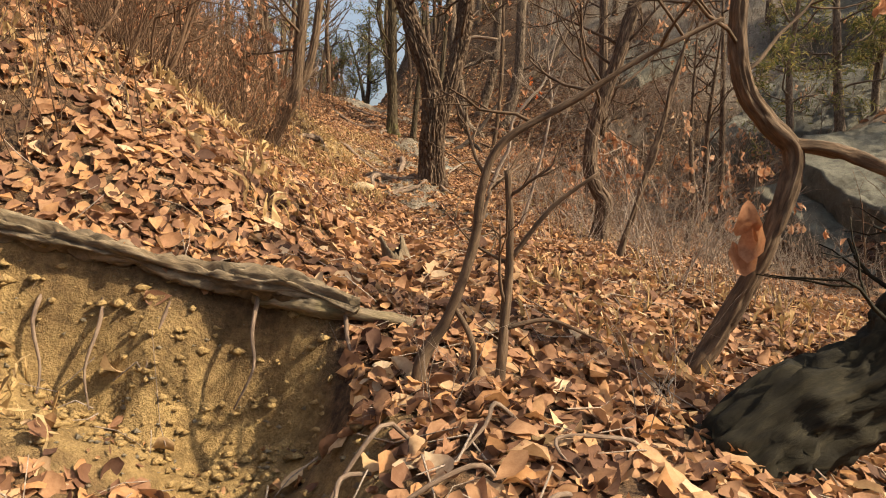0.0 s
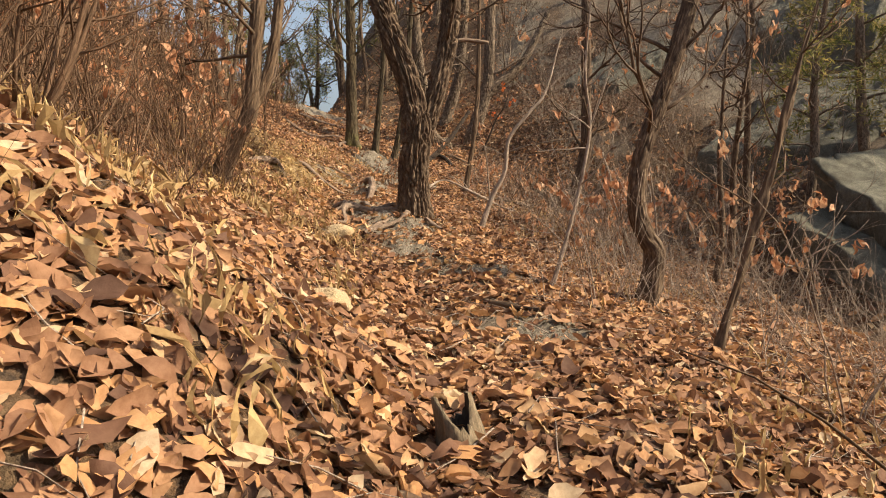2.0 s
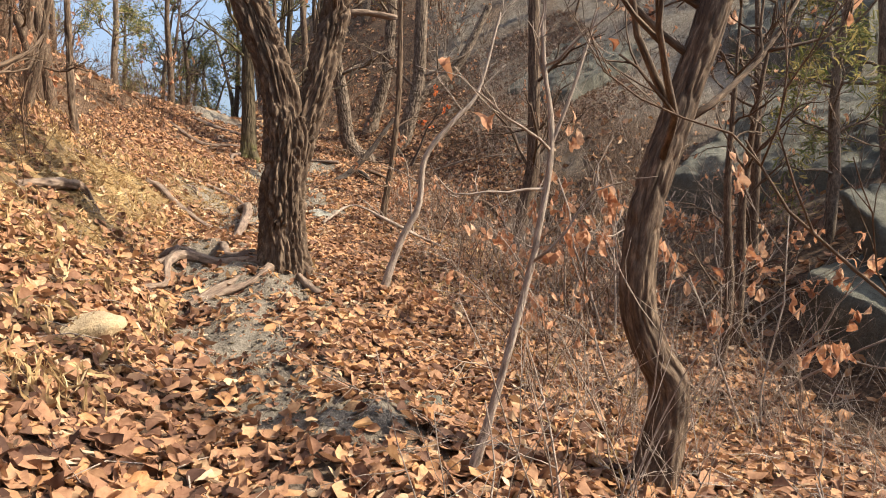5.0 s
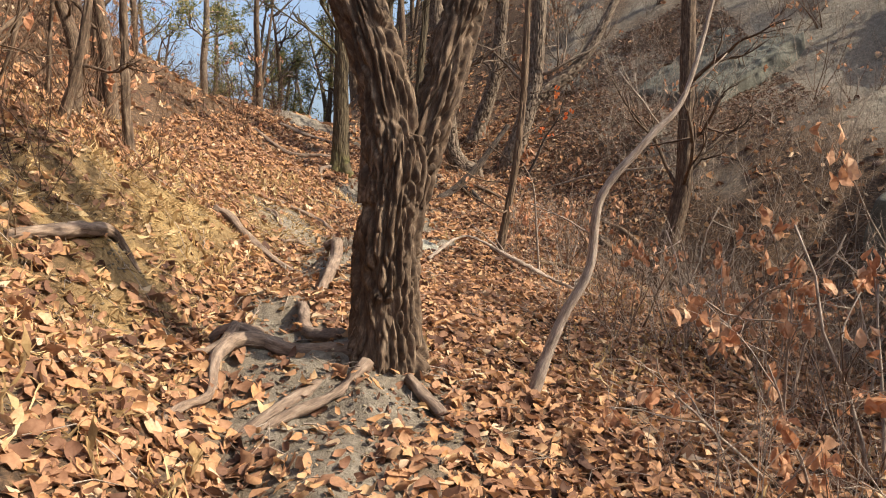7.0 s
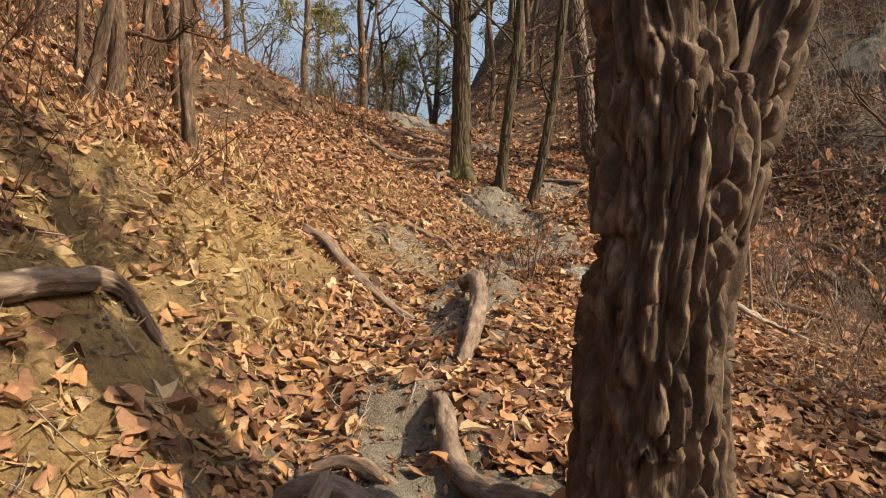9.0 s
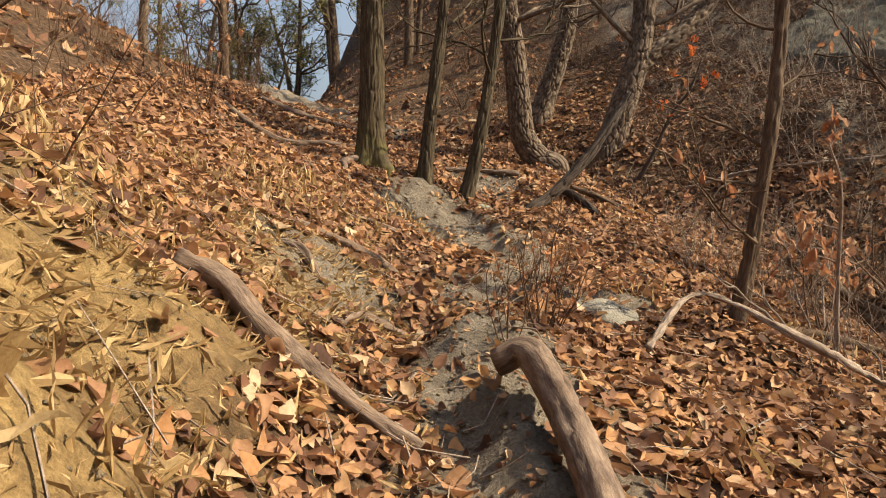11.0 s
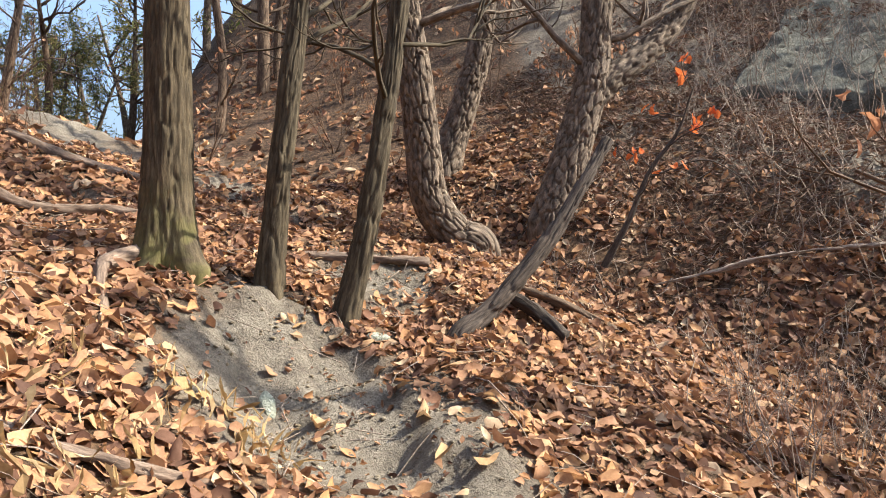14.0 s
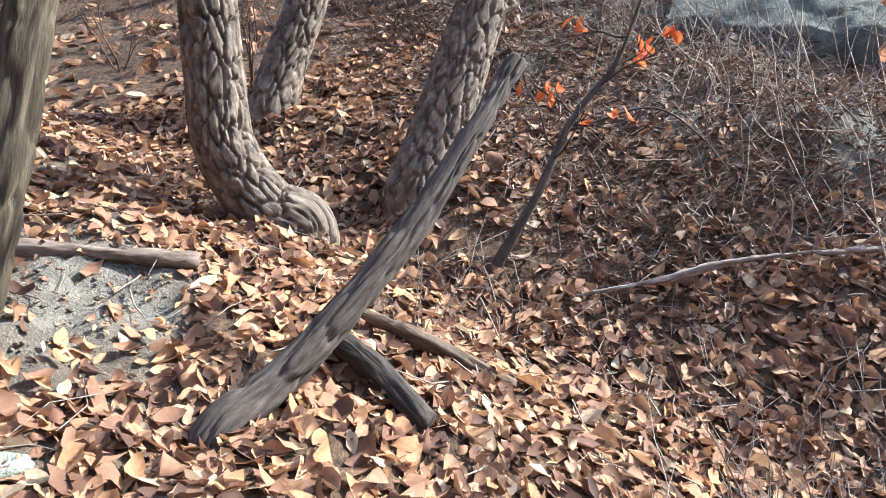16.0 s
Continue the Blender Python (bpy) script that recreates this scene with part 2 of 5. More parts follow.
def tube(acc, pts, sides, disp=None, seed=0, flare=0.0):
    """A tapered limb along pts (x, y, z, radius)."""
    p, r = pts[:, :3], pts[:, 3].copy()
    n = len(p)
    d = np.gradient(p, axis=0)
    d /= np.linalg.norm(d, axis=1)[:, None] + 1e-9
    ref = np.array([1.0, 0.0, 0.0]) if abs(d[0][0]) < 0.8 else np.array([0.0, 1.0, 0.0])
    a = np.zeros((n, 3))
    for i in range(n):
        ref = ref - d[i] * ref.dot(d[i])
        ref /= np.linalg.norm(ref) + 1e-9
        a[i] = ref
    b = np.cross(d, a)
    h = np.concatenate([[0], np.cumsum(np.linalg.norm(np.diff(p, axis=0), axis=1))])
    th = np.linspace(0, 2 * np.pi, sides, endpoint=False)
    ct, st = np.cos(th)[None], np.sin(th)[None]
    rr = np.repeat(r[:, None], sides, 1)
    hh = np.repeat(h[:, None], sides, 1)
    rm = float(np.mean(r[: max(2, n // 2)]))
    gx, gy = ct * rm + 0 * hh, st * rm + 0 * hh
    if flare:
        rr = rr * (1 + flare * np.exp(-np.maximum(hh - 0.22, 0) / 0.17) * (0.7 + 0.5 * np.cos(3 * th[None] + seed) + 0.25 * np.cos(5 * th[None] + 2 * seed)))
    if disp is not None:
        rr = rr + disp(gx, gy, hh, seed)
    v = p[:, None] + rr[..., None] * (ct[..., None] * a[:, None] + st[..., None] * b[:, None])
    v = v.reshape(-1, 3)
    i = np.arange(n - 1)[:, None] * sides
    k = np.arange(sides)[None]
    k2 = (k + 1) % sides
    quads = np.stack([i + k, i + k2, i + sides + k2, i + sides + k], -1).reshape(-1, 4)
    bark = np.stack([gx, gy, hh], -1).reshape(-1, 3)
    v = np.vstack([v, p[-1] + d[-1] * r[-1] * 0.3, p[0]])
    bark = np.vstack([bark, [0, 0, h[-1]], [0, 0, 0]])
    kk = np.arange(sides)
    kk2 = (kk + 1) % sides
    top = np.stack([(n - 1) * sides + kk, (n - 1) * sides + kk2, np.full(sides, n * sides)], -1)
    bot = np.stack([kk2, kk, np.full(sides, n * sides + 1)], -1)
    acc.add(v, quads, np.vstack([top, bot]), bark + np.array([seed * 3.7, 0, 0]))


def oak_bark(x, y, h, seed):
    """Long wavy ridges between deep cracks, broken across here and there."""
    w = vnoise(x * 5, y * 5, h * 5, seed + 40) - 0.5
    u = vnoise(x * 9, y * 9, h * 11, seed + 45) - 0.5
    f1, f2 = worley(x * 18 + w * 1.4 + u * 0.5, y * 18 - w * 1.4 - u * 0.5, h * 1.5, seed + 41)
    g1, g2 = worley(x * 30 + w, y * 30 - w, h * 4.5 + w, seed + 46)
    ridge = np.minimum(sstep((f2 - f1) / 0.3), 0.55 + 0.45 * sstep((g2 - g1) / 0.16))
    m = vnoise(x * 70, y * 70, h * 18, seed + 42)
    lump = (vnoise(x * 5, y * 5, h * 2.2, seed + 43) - 0.5) * 0.03
    return 0.052 * ridge - 0.038 + (m - 0.5) * 0.012 + lump


def mild_bark(x, y, h, seed):
    w = vnoise(x * 15, y * 15, h * 6, seed + 50) - 0.5
    n = vnoise(x * 48 + w, y * 48 - w, h * 6, seed + 51)
    return -0.014 * (1 - sstep(np.abs(2 * n - 1) / 0.4)) + 0.004 + (vnoise(x * 9, y * 9, h * 3, seed + 52) - 0.5) * 0.022


def pine_bark(x, y, h, seed):
    w = (vnoise(x * 12, y * 12, h * 8, seed + 60) - 0.5) * 0.5
    f1, f2 = worley(x * 17 + w, y * 17 + w, h * 6.2 + w, seed)
    return 0.036 * sstep((f2 - f1) / 0.13) - 0.026 + (vnoise(x * 70, y * 70, h * 40, seed + 61) - 0.5) * 0.005


def leaves(acc, centre, yaw, pitch, roll, size, rng, slope=None, curl=1.0, wide=0.58, lite=False):
    """Curled oak leaves, one at each centre."""
    n = len(centre)
    tt = np.array([0, .3, .3, .3, .7, .7, .7, 1.0] if lite else [0, .16, .16, .16, .4, .4, .4, .66, .66, .66, .87, .87, .87, 1.0])
    ww = np.array([0, -.36, 0, .36, -.45, 0, .45, 0] if lite else [0, -.2, 0, .2, -.41, 0, .41, -.48, 0, .48, -.3, 0, .3, 0])
    nv = len(tt)
    side = np.abs(ww) > 0.01
    t = np.repeat(tt[None], n, 0) - 0.5
    w = np.repeat(ww[None], n, 0) * wide * rng.uniform(0.75, 1.25, (n, 1))
    w = w + side * rng.normal(0, 0.035, (n, nv))
    t = t + side * rng.normal(0, 0.04, (n, nv))
    c1, c2, tw = rng.normal(0.3, 0.7, (n, 1)) * curl, rng.normal(0.45, 0.7, (n, 1)) * curl, rng.normal(0, 0.5, (n, 1)) * curl
    z = c1 * t ** 2 + c2 * np.abs(w) + tw * t * w + rng.normal(0, 0.035, (n, nv))
    z = z - z.mean(1, keepdims=True)
    loc = np.stack([w, t, z], -1) * size[:, None, None]
    cy, sy, cp, sp, cr, sr = np.cos(yaw), np.sin(yaw), np.cos(pitch), np.sin(pitch), np.cos(roll), np.sin(roll)
    x, y, z = loc[..., 0], loc[..., 1], loc[..., 2]
    x, z = x * cr[:, None] + z * sr[:, None], -x * sr[:, None] + z * cr[:, None]
    y, z = y * cp[:, None] - z * sp[:, None], y * sp[:, None] + z * cp[:, None]
    x, y = x * cy[:, None] - y * sy[:, None], x * sy[:, None] + y * cy[:, None]
    v = np.stack([x, y, z], -1)
    if slope is not None:
        up = np.stack([-slope[0], -slope[1], np.ones(n)], -1)
        up /= np.linalg.norm(up, axis=1)[:, None]
        ea = np.stack([np.ones(n), np.zeros(n), slope[0]], -1)
        ea /= np.linalg.norm(ea, axis=1)[:, None]
        eb = np.cross(up, ea)
        v = v[..., 0:1] * ea[:, None] + v[..., 1:2] * eb[:, None] + v[..., 2:3] * up[:, None]
    v = v + centre[:, None]
    rows = 2 if lite else 4
    quads = np.array([(3 * r + k, 3 * r + k + 1, 3 * r + k + 4, 3 * r + k + 3) for r in range(rows - 1) for k in (1, 2)])
    e = 3 * rows - 2
    tris = np.array([[0, 2, 1], [0, 3, 2], [e, e + 1, e + 3], [e + 1, e + 2, e + 3]])
    off = np.arange(n)[:, None, None] * nv
    acc.add(v.reshape(-1, 3), (quads[None] + off).reshape(-1, 4), (tris[None] + off).reshape(-1, 3))


def grow(acc, rng, p, d, length, r, depth, sides, tips, wob=0.22, up=0.15, kids=4, ratio=0.58):
    """A branch with its twigs."""
    n = 5 if depth else 4
    pts = [np.array(p, float)]
    d = np.array(d, float)
    for i in range(n):
        d = d + rng.normal(0, wob, 3) + np.array([0, 0, up * 0.4])
        d /= np.linalg.norm(d)
        pts.append(pts[-1] + d * length / n)
    rad = np.linspace(r, r * (0.45 if depth else 0.35), n + 1)
    arr = np.column_stack([np.array(pts), rad])
    tube(acc, arr, sides)
    if depth == 0:
        tips.append(np.array(pts))
        return
    for k in range(kids):
        f = rng.uniform(0.25, 1.0) * n
        i = min(int(f), n - 1)
        q = pts[i] + (pts[i + 1] - pts[i]) * (f - i)
        e = pts[i + 1] - pts[i]
        e = e / np.linalg.norm(e) + rng.normal(0, 0.55, 3)
        e /= np.linalg.norm(e)
        grow(acc, rng, q, e, length * ratio * rng.uniform(0.6, 1.2), max(r * 0.5, 0.0015), depth - 1, max(3, sides - 2), tips, wob, up, kids, ratio)


def leaf_twigs(acc, rng, tips, share, size, clump=1):
    """Dead leaves that hang from the ends of twigs."""
    cs = []
    for t in tips:
        if rng.random() < share:
            for _ in range(clump):
                cs.append(t[rng.integers(1, len(t))] + rng.normal(0, 0.025, 3) + np.array([0, 0, -0.3 * size]))
    if not cs:
        return
    n = len(cs)
    leaves(acc, np.array(cs), rng.uniform(0, 6.28, n), rng.normal(-1.0, 0.45, n), rng.normal(0, 0.7, n), rng.uniform(0.7, 1.25, n) * size, rng, None, 1.2, 0.5)


# ---- materials ----
def material(name, rough=0.9):
    m = bpy.data.materials.new(name)
    m.use_nodes = True
    nt = m.node_tree
    b = nt.nodes["Principled BSDF"]
    b.inputs["Roughness"].default_value = rough
    b.inputs["Specular IOR Level"].default_value = 0.25
    return m, nt, b


def node(nt, kind, **inputs):
    n = nt.nodes.new(kind)
    for k, v in inputs.items():
        n.inputs[k.replace("_", " ")].default_value = v
    return n


def ramp(nt, fac, stops):
    n = nt.nodes.new("ShaderNodeValToRGB")
    els = n.color_ramp.elements
    while len(els) < len(stops):
        els.new(0.5)
    for e, (pos, col) in zip(els, stops):
        e.position, e.color = pos, (*col, 1)
    nt.links.new(fac, n.inputs[0])
    return n.outputs[0]


def mix(nt, fac, a, b, how="MIX"):
    n = nt.nodes.new("ShaderNodeMix")
    n.data_type, n.blend_type = "RGBA", how
    for sock, val in ((n.inputs[0], fac), (n.inputs[6], a), (n.inputs[7], b)):
        if isinstance(val, (int, float)):
            sock.default_value = val
        elif isinstance(val, tuple):
            sock.default_value = (*val, 1)
        else:
            nt.links.new(val, sock)
    return n.outputs[2]


def noise_tex(nt, vec, scale, detail=4, rough=0.6):
    n = node(nt, "ShaderNodeTexNoise", Scale=scale, Detail=detail, Roughness=rough)
    if vec is not None:
        nt.links.new(vec, n.inputs["Vector"])
    return n.outputs[0]


def scaled(nt, vec, s):
    n = nt.nodes.new("ShaderNodeMapping")
    n.inputs["Scale"].default_value = s
    nt.links.new(vec, n.inputs["Vector"])
    return n.outputs[0]


def bump(nt, b, height, strength, dist):
    n = node(nt, "ShaderNodeBump", Strength=strength, Distance=dist)
    nt.links.new(height, n.inputs["Height"])
    nt.links.new(n.outputs[0], b.inputs["Normal"])


def leaf_material(name, stops, through_light=0.25):
    m, nt, b = material(name, 0.75)
    g = nt.nodes.new("ShaderNodeNewGeometry")
    at = nt.nodes.new("ShaderNodeAttribute")
    at.attribute_name = "grain"
    col = ramp(nt, g.outputs["Random Per Island"], stops)
    blotch = noise_tex(nt, at.outputs["Vector"], 45, 3)
    col = mix(nt, ramp(nt, blotch, [(0.35, (0, 0, 0)), (0.75, (0.65, 0.65, 0.65))]), col, mix(nt, 1.0, col, (0.58, 0.47, 0.4), "MULTIPLY"))
    nt.links.new(col, b.inputs["Base Color"])
    tr = nt.nodes.new("ShaderNodeBsdfTranslucent")
    nt.links.new(col, tr.inputs["Color"])
    ms = nt.nodes.new("ShaderNodeMixShader")
    ms.inputs[0].default_value = through_light
    out = nt.nodes["Material Output"]
    nt.links.new(b.outputs[0], ms.inputs[1])
    nt.links.new(tr.outputs[0], ms.inputs[2])
    nt.links.new(ms.outputs[0], out.inputs[0])
    bump(nt, b, noise_tex(nt, at.outputs["Vector"], 160, 2), 0.4, 0.003)
    return m


LITTER = leaf_material("leaf_litter", [(0.0, (0.075, 0.038, 0.025)), (0.18, (0.18, 0.09, 0.052)), (0.42, (0.3, 0.158, 0.086)), (0.68, (0.38, 0.212, 0.112)), (0.84, (0.45, 0.235, 0.1)), (0.95, (0.47, 0.31, 0.175)), (1.0, (0.55, 0.41, 0.27))])
HANGING = leaf_material("hanging_leaf", [(0.0, (0.36, 0.16, 0.08)), (0.5, (0.5, 0.26, 0.14)), (1.0, (0.62, 0.41, 0.26))], 0.35)
RED_LEAF = leaf_material("red_leaf", [(0.0, (0.6, 0.12, 0.03)), (1.0, (0.75, 0.25, 0.07))], 0.4)
RUST = leaf_material("fallen_needle", [(0.0, (0.1, 0.055, 0.035)), (0.6, (0.22, 0.13, 0.085)), (1.0, (0.36, 0.24, 0.16))], 0.1)
STRAW = leaf_material("dry_grass", [(0.0, (0.28, 0.18, 0.08)), (0.6, (0.48, 0.33, 0.15)), (1.0, (0.6, 0.46, 0.26))], 0.3)
NEEDLE = leaf_material("pine_needle", [(0.0, (0.08, 0.1, 0.03)), (0.55, (0.22, 0.21, 0.07)), (1.0, (0.46, 0.36, 0.13))], 0.4)


LONE_LEAF = leaf_material("lone_leaf", [(0.0, (0.3, 0.16, 0.08)), (0.5, (0.46, 0.27, 0.12)), (1.0, (0.6, 0.44, 0.26))])
for _n in LONE_LEAF.node_tree.nodes:
    if _n.bl_idname == "ShaderNodeValToRGB" and _n.inputs[0].links[0].from_socket.name == "Random Per Island":
        _i = LONE_LEAF.node_tree.nodes.new("ShaderNodeObjectInfo")
        LONE_LEAF.node_tree.links.new(_i.outputs["Random"], _n.inputs[0])


def bark_material(name, dark, light, pale, stretch=(14, 14, 3.2), moss=0.0):
    m, nt, b = material(name, 0.92)
    at = nt.nodes.new("ShaderNodeAttribute")
    at.attribute_name = "grain"
    v = scaled(nt, at.outputs["Vector"], stretch)
    n1 = noise_tex(nt, v, 2.2, 6, 0.7)
    n2 = noise_tex(nt, at.outputs["Vector"], 3.0, 3)
    n3 = noise_tex(nt, scaled(nt, at.outputs["Vector"], (90, 90, 22)), 1.0, 3)
    col = ramp(nt, n1, [(0.3, dark), (0.52, light), (0.75, pale)])
    col = mix(nt, 0.45, col, ramp(nt, n3, [(0.3, dark), (0.7, pale)]), "OVERLAY")
    col = mix(nt, ramp(nt, n2, [(0.45, (0, 0, 0)), (0.7, (0.5, 0.5, 0.5))]), col, mix(nt, 1.0, col, (0.75, 0.68, 0.6), "MULTIPLY"))
    if moss:
        sep = nt.nodes.new("ShaderNodeSeparateXYZ")
        nt.links.new(at.outputs["Vector"], sep.inputs[0])
        mo = noise_tex(nt, at.outputs["Vector"], 6.0, 4)
        low = ramp(nt, sep.outputs[2], [(0.25, (1, 1, 1)), (0.8, (0, 0, 0))])
        col = mix(nt, mix(nt, 1.0, ramp(nt, mo, [(0.42, (0, 0, 0)), (0.6, (moss, moss, moss))]), low, "MULTIPLY"), col, (0.17, 0.155, 0.04))
    nt.links.new(col, b.inputs["Base Color"])
    add = mix(nt, 0.35, n1, n3)
    bump(nt, b, add, 0.9, 0.012)
    return m


OAK_BARK = bark_material("oak_bark", (0.032, 0.022, 0.015), (0.13, 0.089, 0.061), (0.38, 0.295, 0.21))
BROWN_BARK = bark_material("brown_bark", (0.06, 0.042, 0.03), (0.16, 0.11, 0.072), (0.3, 0.22, 0.15), (20, 20, 3.5))
MOSSY_BARK = bark_material("mossy_bark", (0.035, 0.028, 0.018), (0.11, 0.083, 0.05), (0.24, 0.19, 0.12), (18, 18, 2.6), 0.5)
OLIVE_BARK = bark_material("olive_bark", (0.03, 0.024, 0.016), (0.095, 0.072, 0.044), (0.22, 0.175, 0.11), (18, 18, 2.6))
PINE_BARK = bark_material("pine_bark", (0.035, 0.026, 0.02), (0.19, 0.145, 0.11), (0.44, 0.36, 0.27), (9, 9, 4))
TWIG_GREY = bark_material("grey_twig", (0.14, 0.11, 0.09), (0.33, 0.27, 0.22), (0.55, 0.47, 0.4), (40, 40, 6))
TWIG_BROWN = bark_material("brown_twig", (0.08, 0.05, 0.032), (0.18, 0.115, 0.072), (0.3, 0.2, 0.13), (40, 40, 6))
GREY_BARK = bark_material("grey_bark", (0.042, 0.033, 0.026), (0.12, 0.093, 0.074), (0.22, 0.175, 0.14), (22, 22, 3.5))
ROOT_BARK = bark_material("root_bark", (0.09, 0.065, 0.05), (0.23, 0.17, 0.13), (0.4, 0.32, 0.25), (16, 16, 4))
DEAD_WOOD = bark_material("dead_wood", (0.02, 0.016, 0.013), (0.07, 0.052, 0.04), (0.16, 0.125, 0.1), (20, 20, 4))
LOG_WOOD = bark_material("weathered_log", (0.06, 0.048, 0.033), (0.21, 0.165, 0.115), (0.42, 0.345, 0.25), (16, 16, 3), 0.25)


def ground_material():
    m, nt, b = material("forest_floor", 0.95)
    at = nt.nodes.new("ShaderNodeAttribute")
    at.attribute_name = "soil"
    tc = nt.nodes.new("ShaderNodeTexCoord")
    o = tc.outputs["Object"]
    n1, n2, n3 = noise_tex(nt, o, 0.5, 5), noise_tex(nt, o, 9, 7, 0.75), noise_tex(nt, o, 70, 4, 0.7)
    dirt = ramp(nt, n2, [(0.25, (0.08, 0.05, 0.023)), (0.5, (0.26, 0.168, 0.07)), (0.75, (0.45, 0.31, 0.13))])
    ck = nt.nodes.new("ShaderNodeAttribute")
    ck.attribute_name = "clay"
    grey = ramp(nt, n2, [(0.25, (0.085, 0.066, 0.048)), (0.5, (0.18, 0.148, 0.112)), (0.75, (0.29, 0.248, 0.19))])
    patchy = mix(nt, 0.35, ck.outputs["Fac"], n1)
    dirt = mix(nt, ramp(nt, patchy, [(0.3, (0, 0, 0)), (0.62, (1, 1, 1))]), grey, dirt)
    dirt = mix(nt, 0.5, dirt, ramp(nt, n3, [(0.3, (0.25, 0.25, 0.25)), (0.7, (0.8, 0.8, 0.8))]), "OVERLAY")
    n4 = noise_tex(nt, o, 24, 5, 0.65)
    duff = ramp(nt, n4, [(0.3, (0.028, 0.017, 0.012)), (0.47, (0.085, 0.05, 0.028)), (0.62, (0.17, 0.098, 0.052)), (0.78, (0.28, 0.175, 0.1))])
    duff = mix(nt, 0.55, duff, ramp(nt, n2, [(0.3, (0.1, 0.1, 0.1)), (0.75, (0.85, 0.85, 0.85))]), "OVERLAY")
    col = mix(nt, at.outputs["Fac"], duff, dirt)
    nt.links.new(col, b.inputs["Base Color"])
    bump(nt, b, mix(nt, 0.4, n2, n3), 1.0, 0.06)
    return m


def rock_material(name, dark, light, warm):
    m, nt, b = material(name, 0.85)
    tc = nt.nodes.new("ShaderNodeTexCoord")
    o = tc.outputs["Object"]
    n1, n2, n3 = noise_tex(nt, o, 0.9, 5), noise_tex(nt, o, 7, 7, 0.72), noise_tex(nt, o, 60, 4, 0.7)
    col = ramp(nt, n2, [(0.28, dark), (0.6, light)])
    col = mix(nt, ramp(nt, n1, [(0.42, (0, 0, 0)), (0.62, (0.9, 0.9, 0.9))]), col, warm)
    col = mix(nt, 0.4, col, ramp(nt, n3, [(0.3, (0.2, 0.2, 0.2)), (0.7, (0.85, 0.85, 0.85))]), "OVERLAY")
    nt.links.new(col, b.inputs["Base Color"])
    bump(nt, b, mix(nt, 0.4, n2, n3), 0.9, 0.06)
    return m


GROUND = ground_material()
# browns lowered so the colour itself carries the shade on the leaning trunk
MOSS_SHADED = bark_material("mossy_shaded_bark", (0.01, 0.008, 0.005), (0.032, 0.026, 0.014), (0.08, 0.066, 0.035), (14, 14, 3.2))
GRANITE = rock_material("granite", (0.045, 0.042, 0.033), (0.15, 0.138, 0.105), (0.085, 0.075, 0.054))
PALE_STONE = rock_material("pale_stone", (0.2, 0.14, 0.08), (0.44, 0.33, 0.2), (0.4, 0.28, 0.15))
PALE_ROCK = rock_material("pale_rock", (0.15, 0.135, 0.105), (0.32, 0.29, 0.235), (0.25, 0.225, 0.175))
CLAY_CLOD = rock_material("clay_clod", (0.16, 0.1, 0.043), (0.4, 0.27, 0.115), (0.34, 0.225, 0.095))
CLOD = rock_material("earth_clod", (0.08, 0.058, 0.036), (0.24, 0.18, 0.11), (0.19, 0.155, 0.11))
GREEN_STONE = rock_material("grey_green_stone", (0.19, 0.2, 0.15), (0.34, 0.345, 0.27), (0.29, 0.285, 0.22))


# ---- ground sheet ----
def axis(a, b, step, far):
    mid = np.arange(a, b + step / 2, step)
    out = step * np.cumsum(1.13 ** np.arange(1, 200))
    out = out[: np.searchsorted(out, far) + 1]
    return np.concatenate([a - out[::-1], mid, b + out])


def build_ground():
    xs, ys = axis(-4.2, 5.0, 0.062, 320), axis(-0.5, 24.0, 0.07, 380)
    X, Y = np.meshgrid(xs, ys)
    Z = ground_z(X.ravel(), Y.ravel()).reshape(X.shape)
    nx, ny = len(xs), len(ys)
    i = (np.arange(ny - 1)[:, None] * nx + np.arange(nx - 1)[None]).ravel()
    acc = Acc()
    acc.add(np.stack([X, Y, Z], -1).reshape(-1, 3), np.stack([i, i + 1, i + nx + 1, i + nx], -1))
    ob = part("ground", acc, GROUND)
    soil = ob.data.attributes.new("soil", "FLOAT", "POINT")
    soil.data.foreach_set("value", earth(X.ravel(), Y.ravel()).astype(np.float32))
    kind = ob.data.attributes.new("clay", "FLOAT", "POINT")
    kind.data.foreach_set("value", clay(X.ravel(), Y.ravel()).astype(np.float32))
    return tagged(ob, "hillside of brown earth under fallen oak leaves", "ground", kind="structure")


GROUND_OB = build_ground()


# ---- fallen leaves ----
def scatter(rng, n, x0, x1, y0, y1, keep):
    x, y = rng.uniform(x0, x1, n), rng.uniform(y0, y1, n)
    k = rng.random(n) < keep(x, y)
    return x[k], y[k]


def litter(name, rng, x, y, lo, hi, tilt, lift, label, lite=False):
    z = ground_z(x, y)
    e = 0.05
    slope = [(ground_z(x + e, y) - z) / e, (ground_z(x, y + e) - z) / e]
    k = slope[0] ** 2 + slope[1] ** 2 < rng.uniform(0.7, 1.8, len(x))
    x, y, z, slope = x[k], y[k], z[k], [np.clip(q[k], -0.9, 0.9) for q in slope]
    n = len(x)
    acc = Acc()
    leaves(acc, np.stack([x, y, z + np.abs(rng.normal(0, lift, n)) + 0.006], -1), rng.uniform(0, 6.28, n), rng.normal(0, tilt, n), rng.normal(0, tilt, n), lo + (hi - lo) * rng.random(n) ** 1.3, rng, slope, 0.85, 0.54, lite=lite)
    return tagged(part(name, acc, LITTER), label, "leaves", kind="stuff")


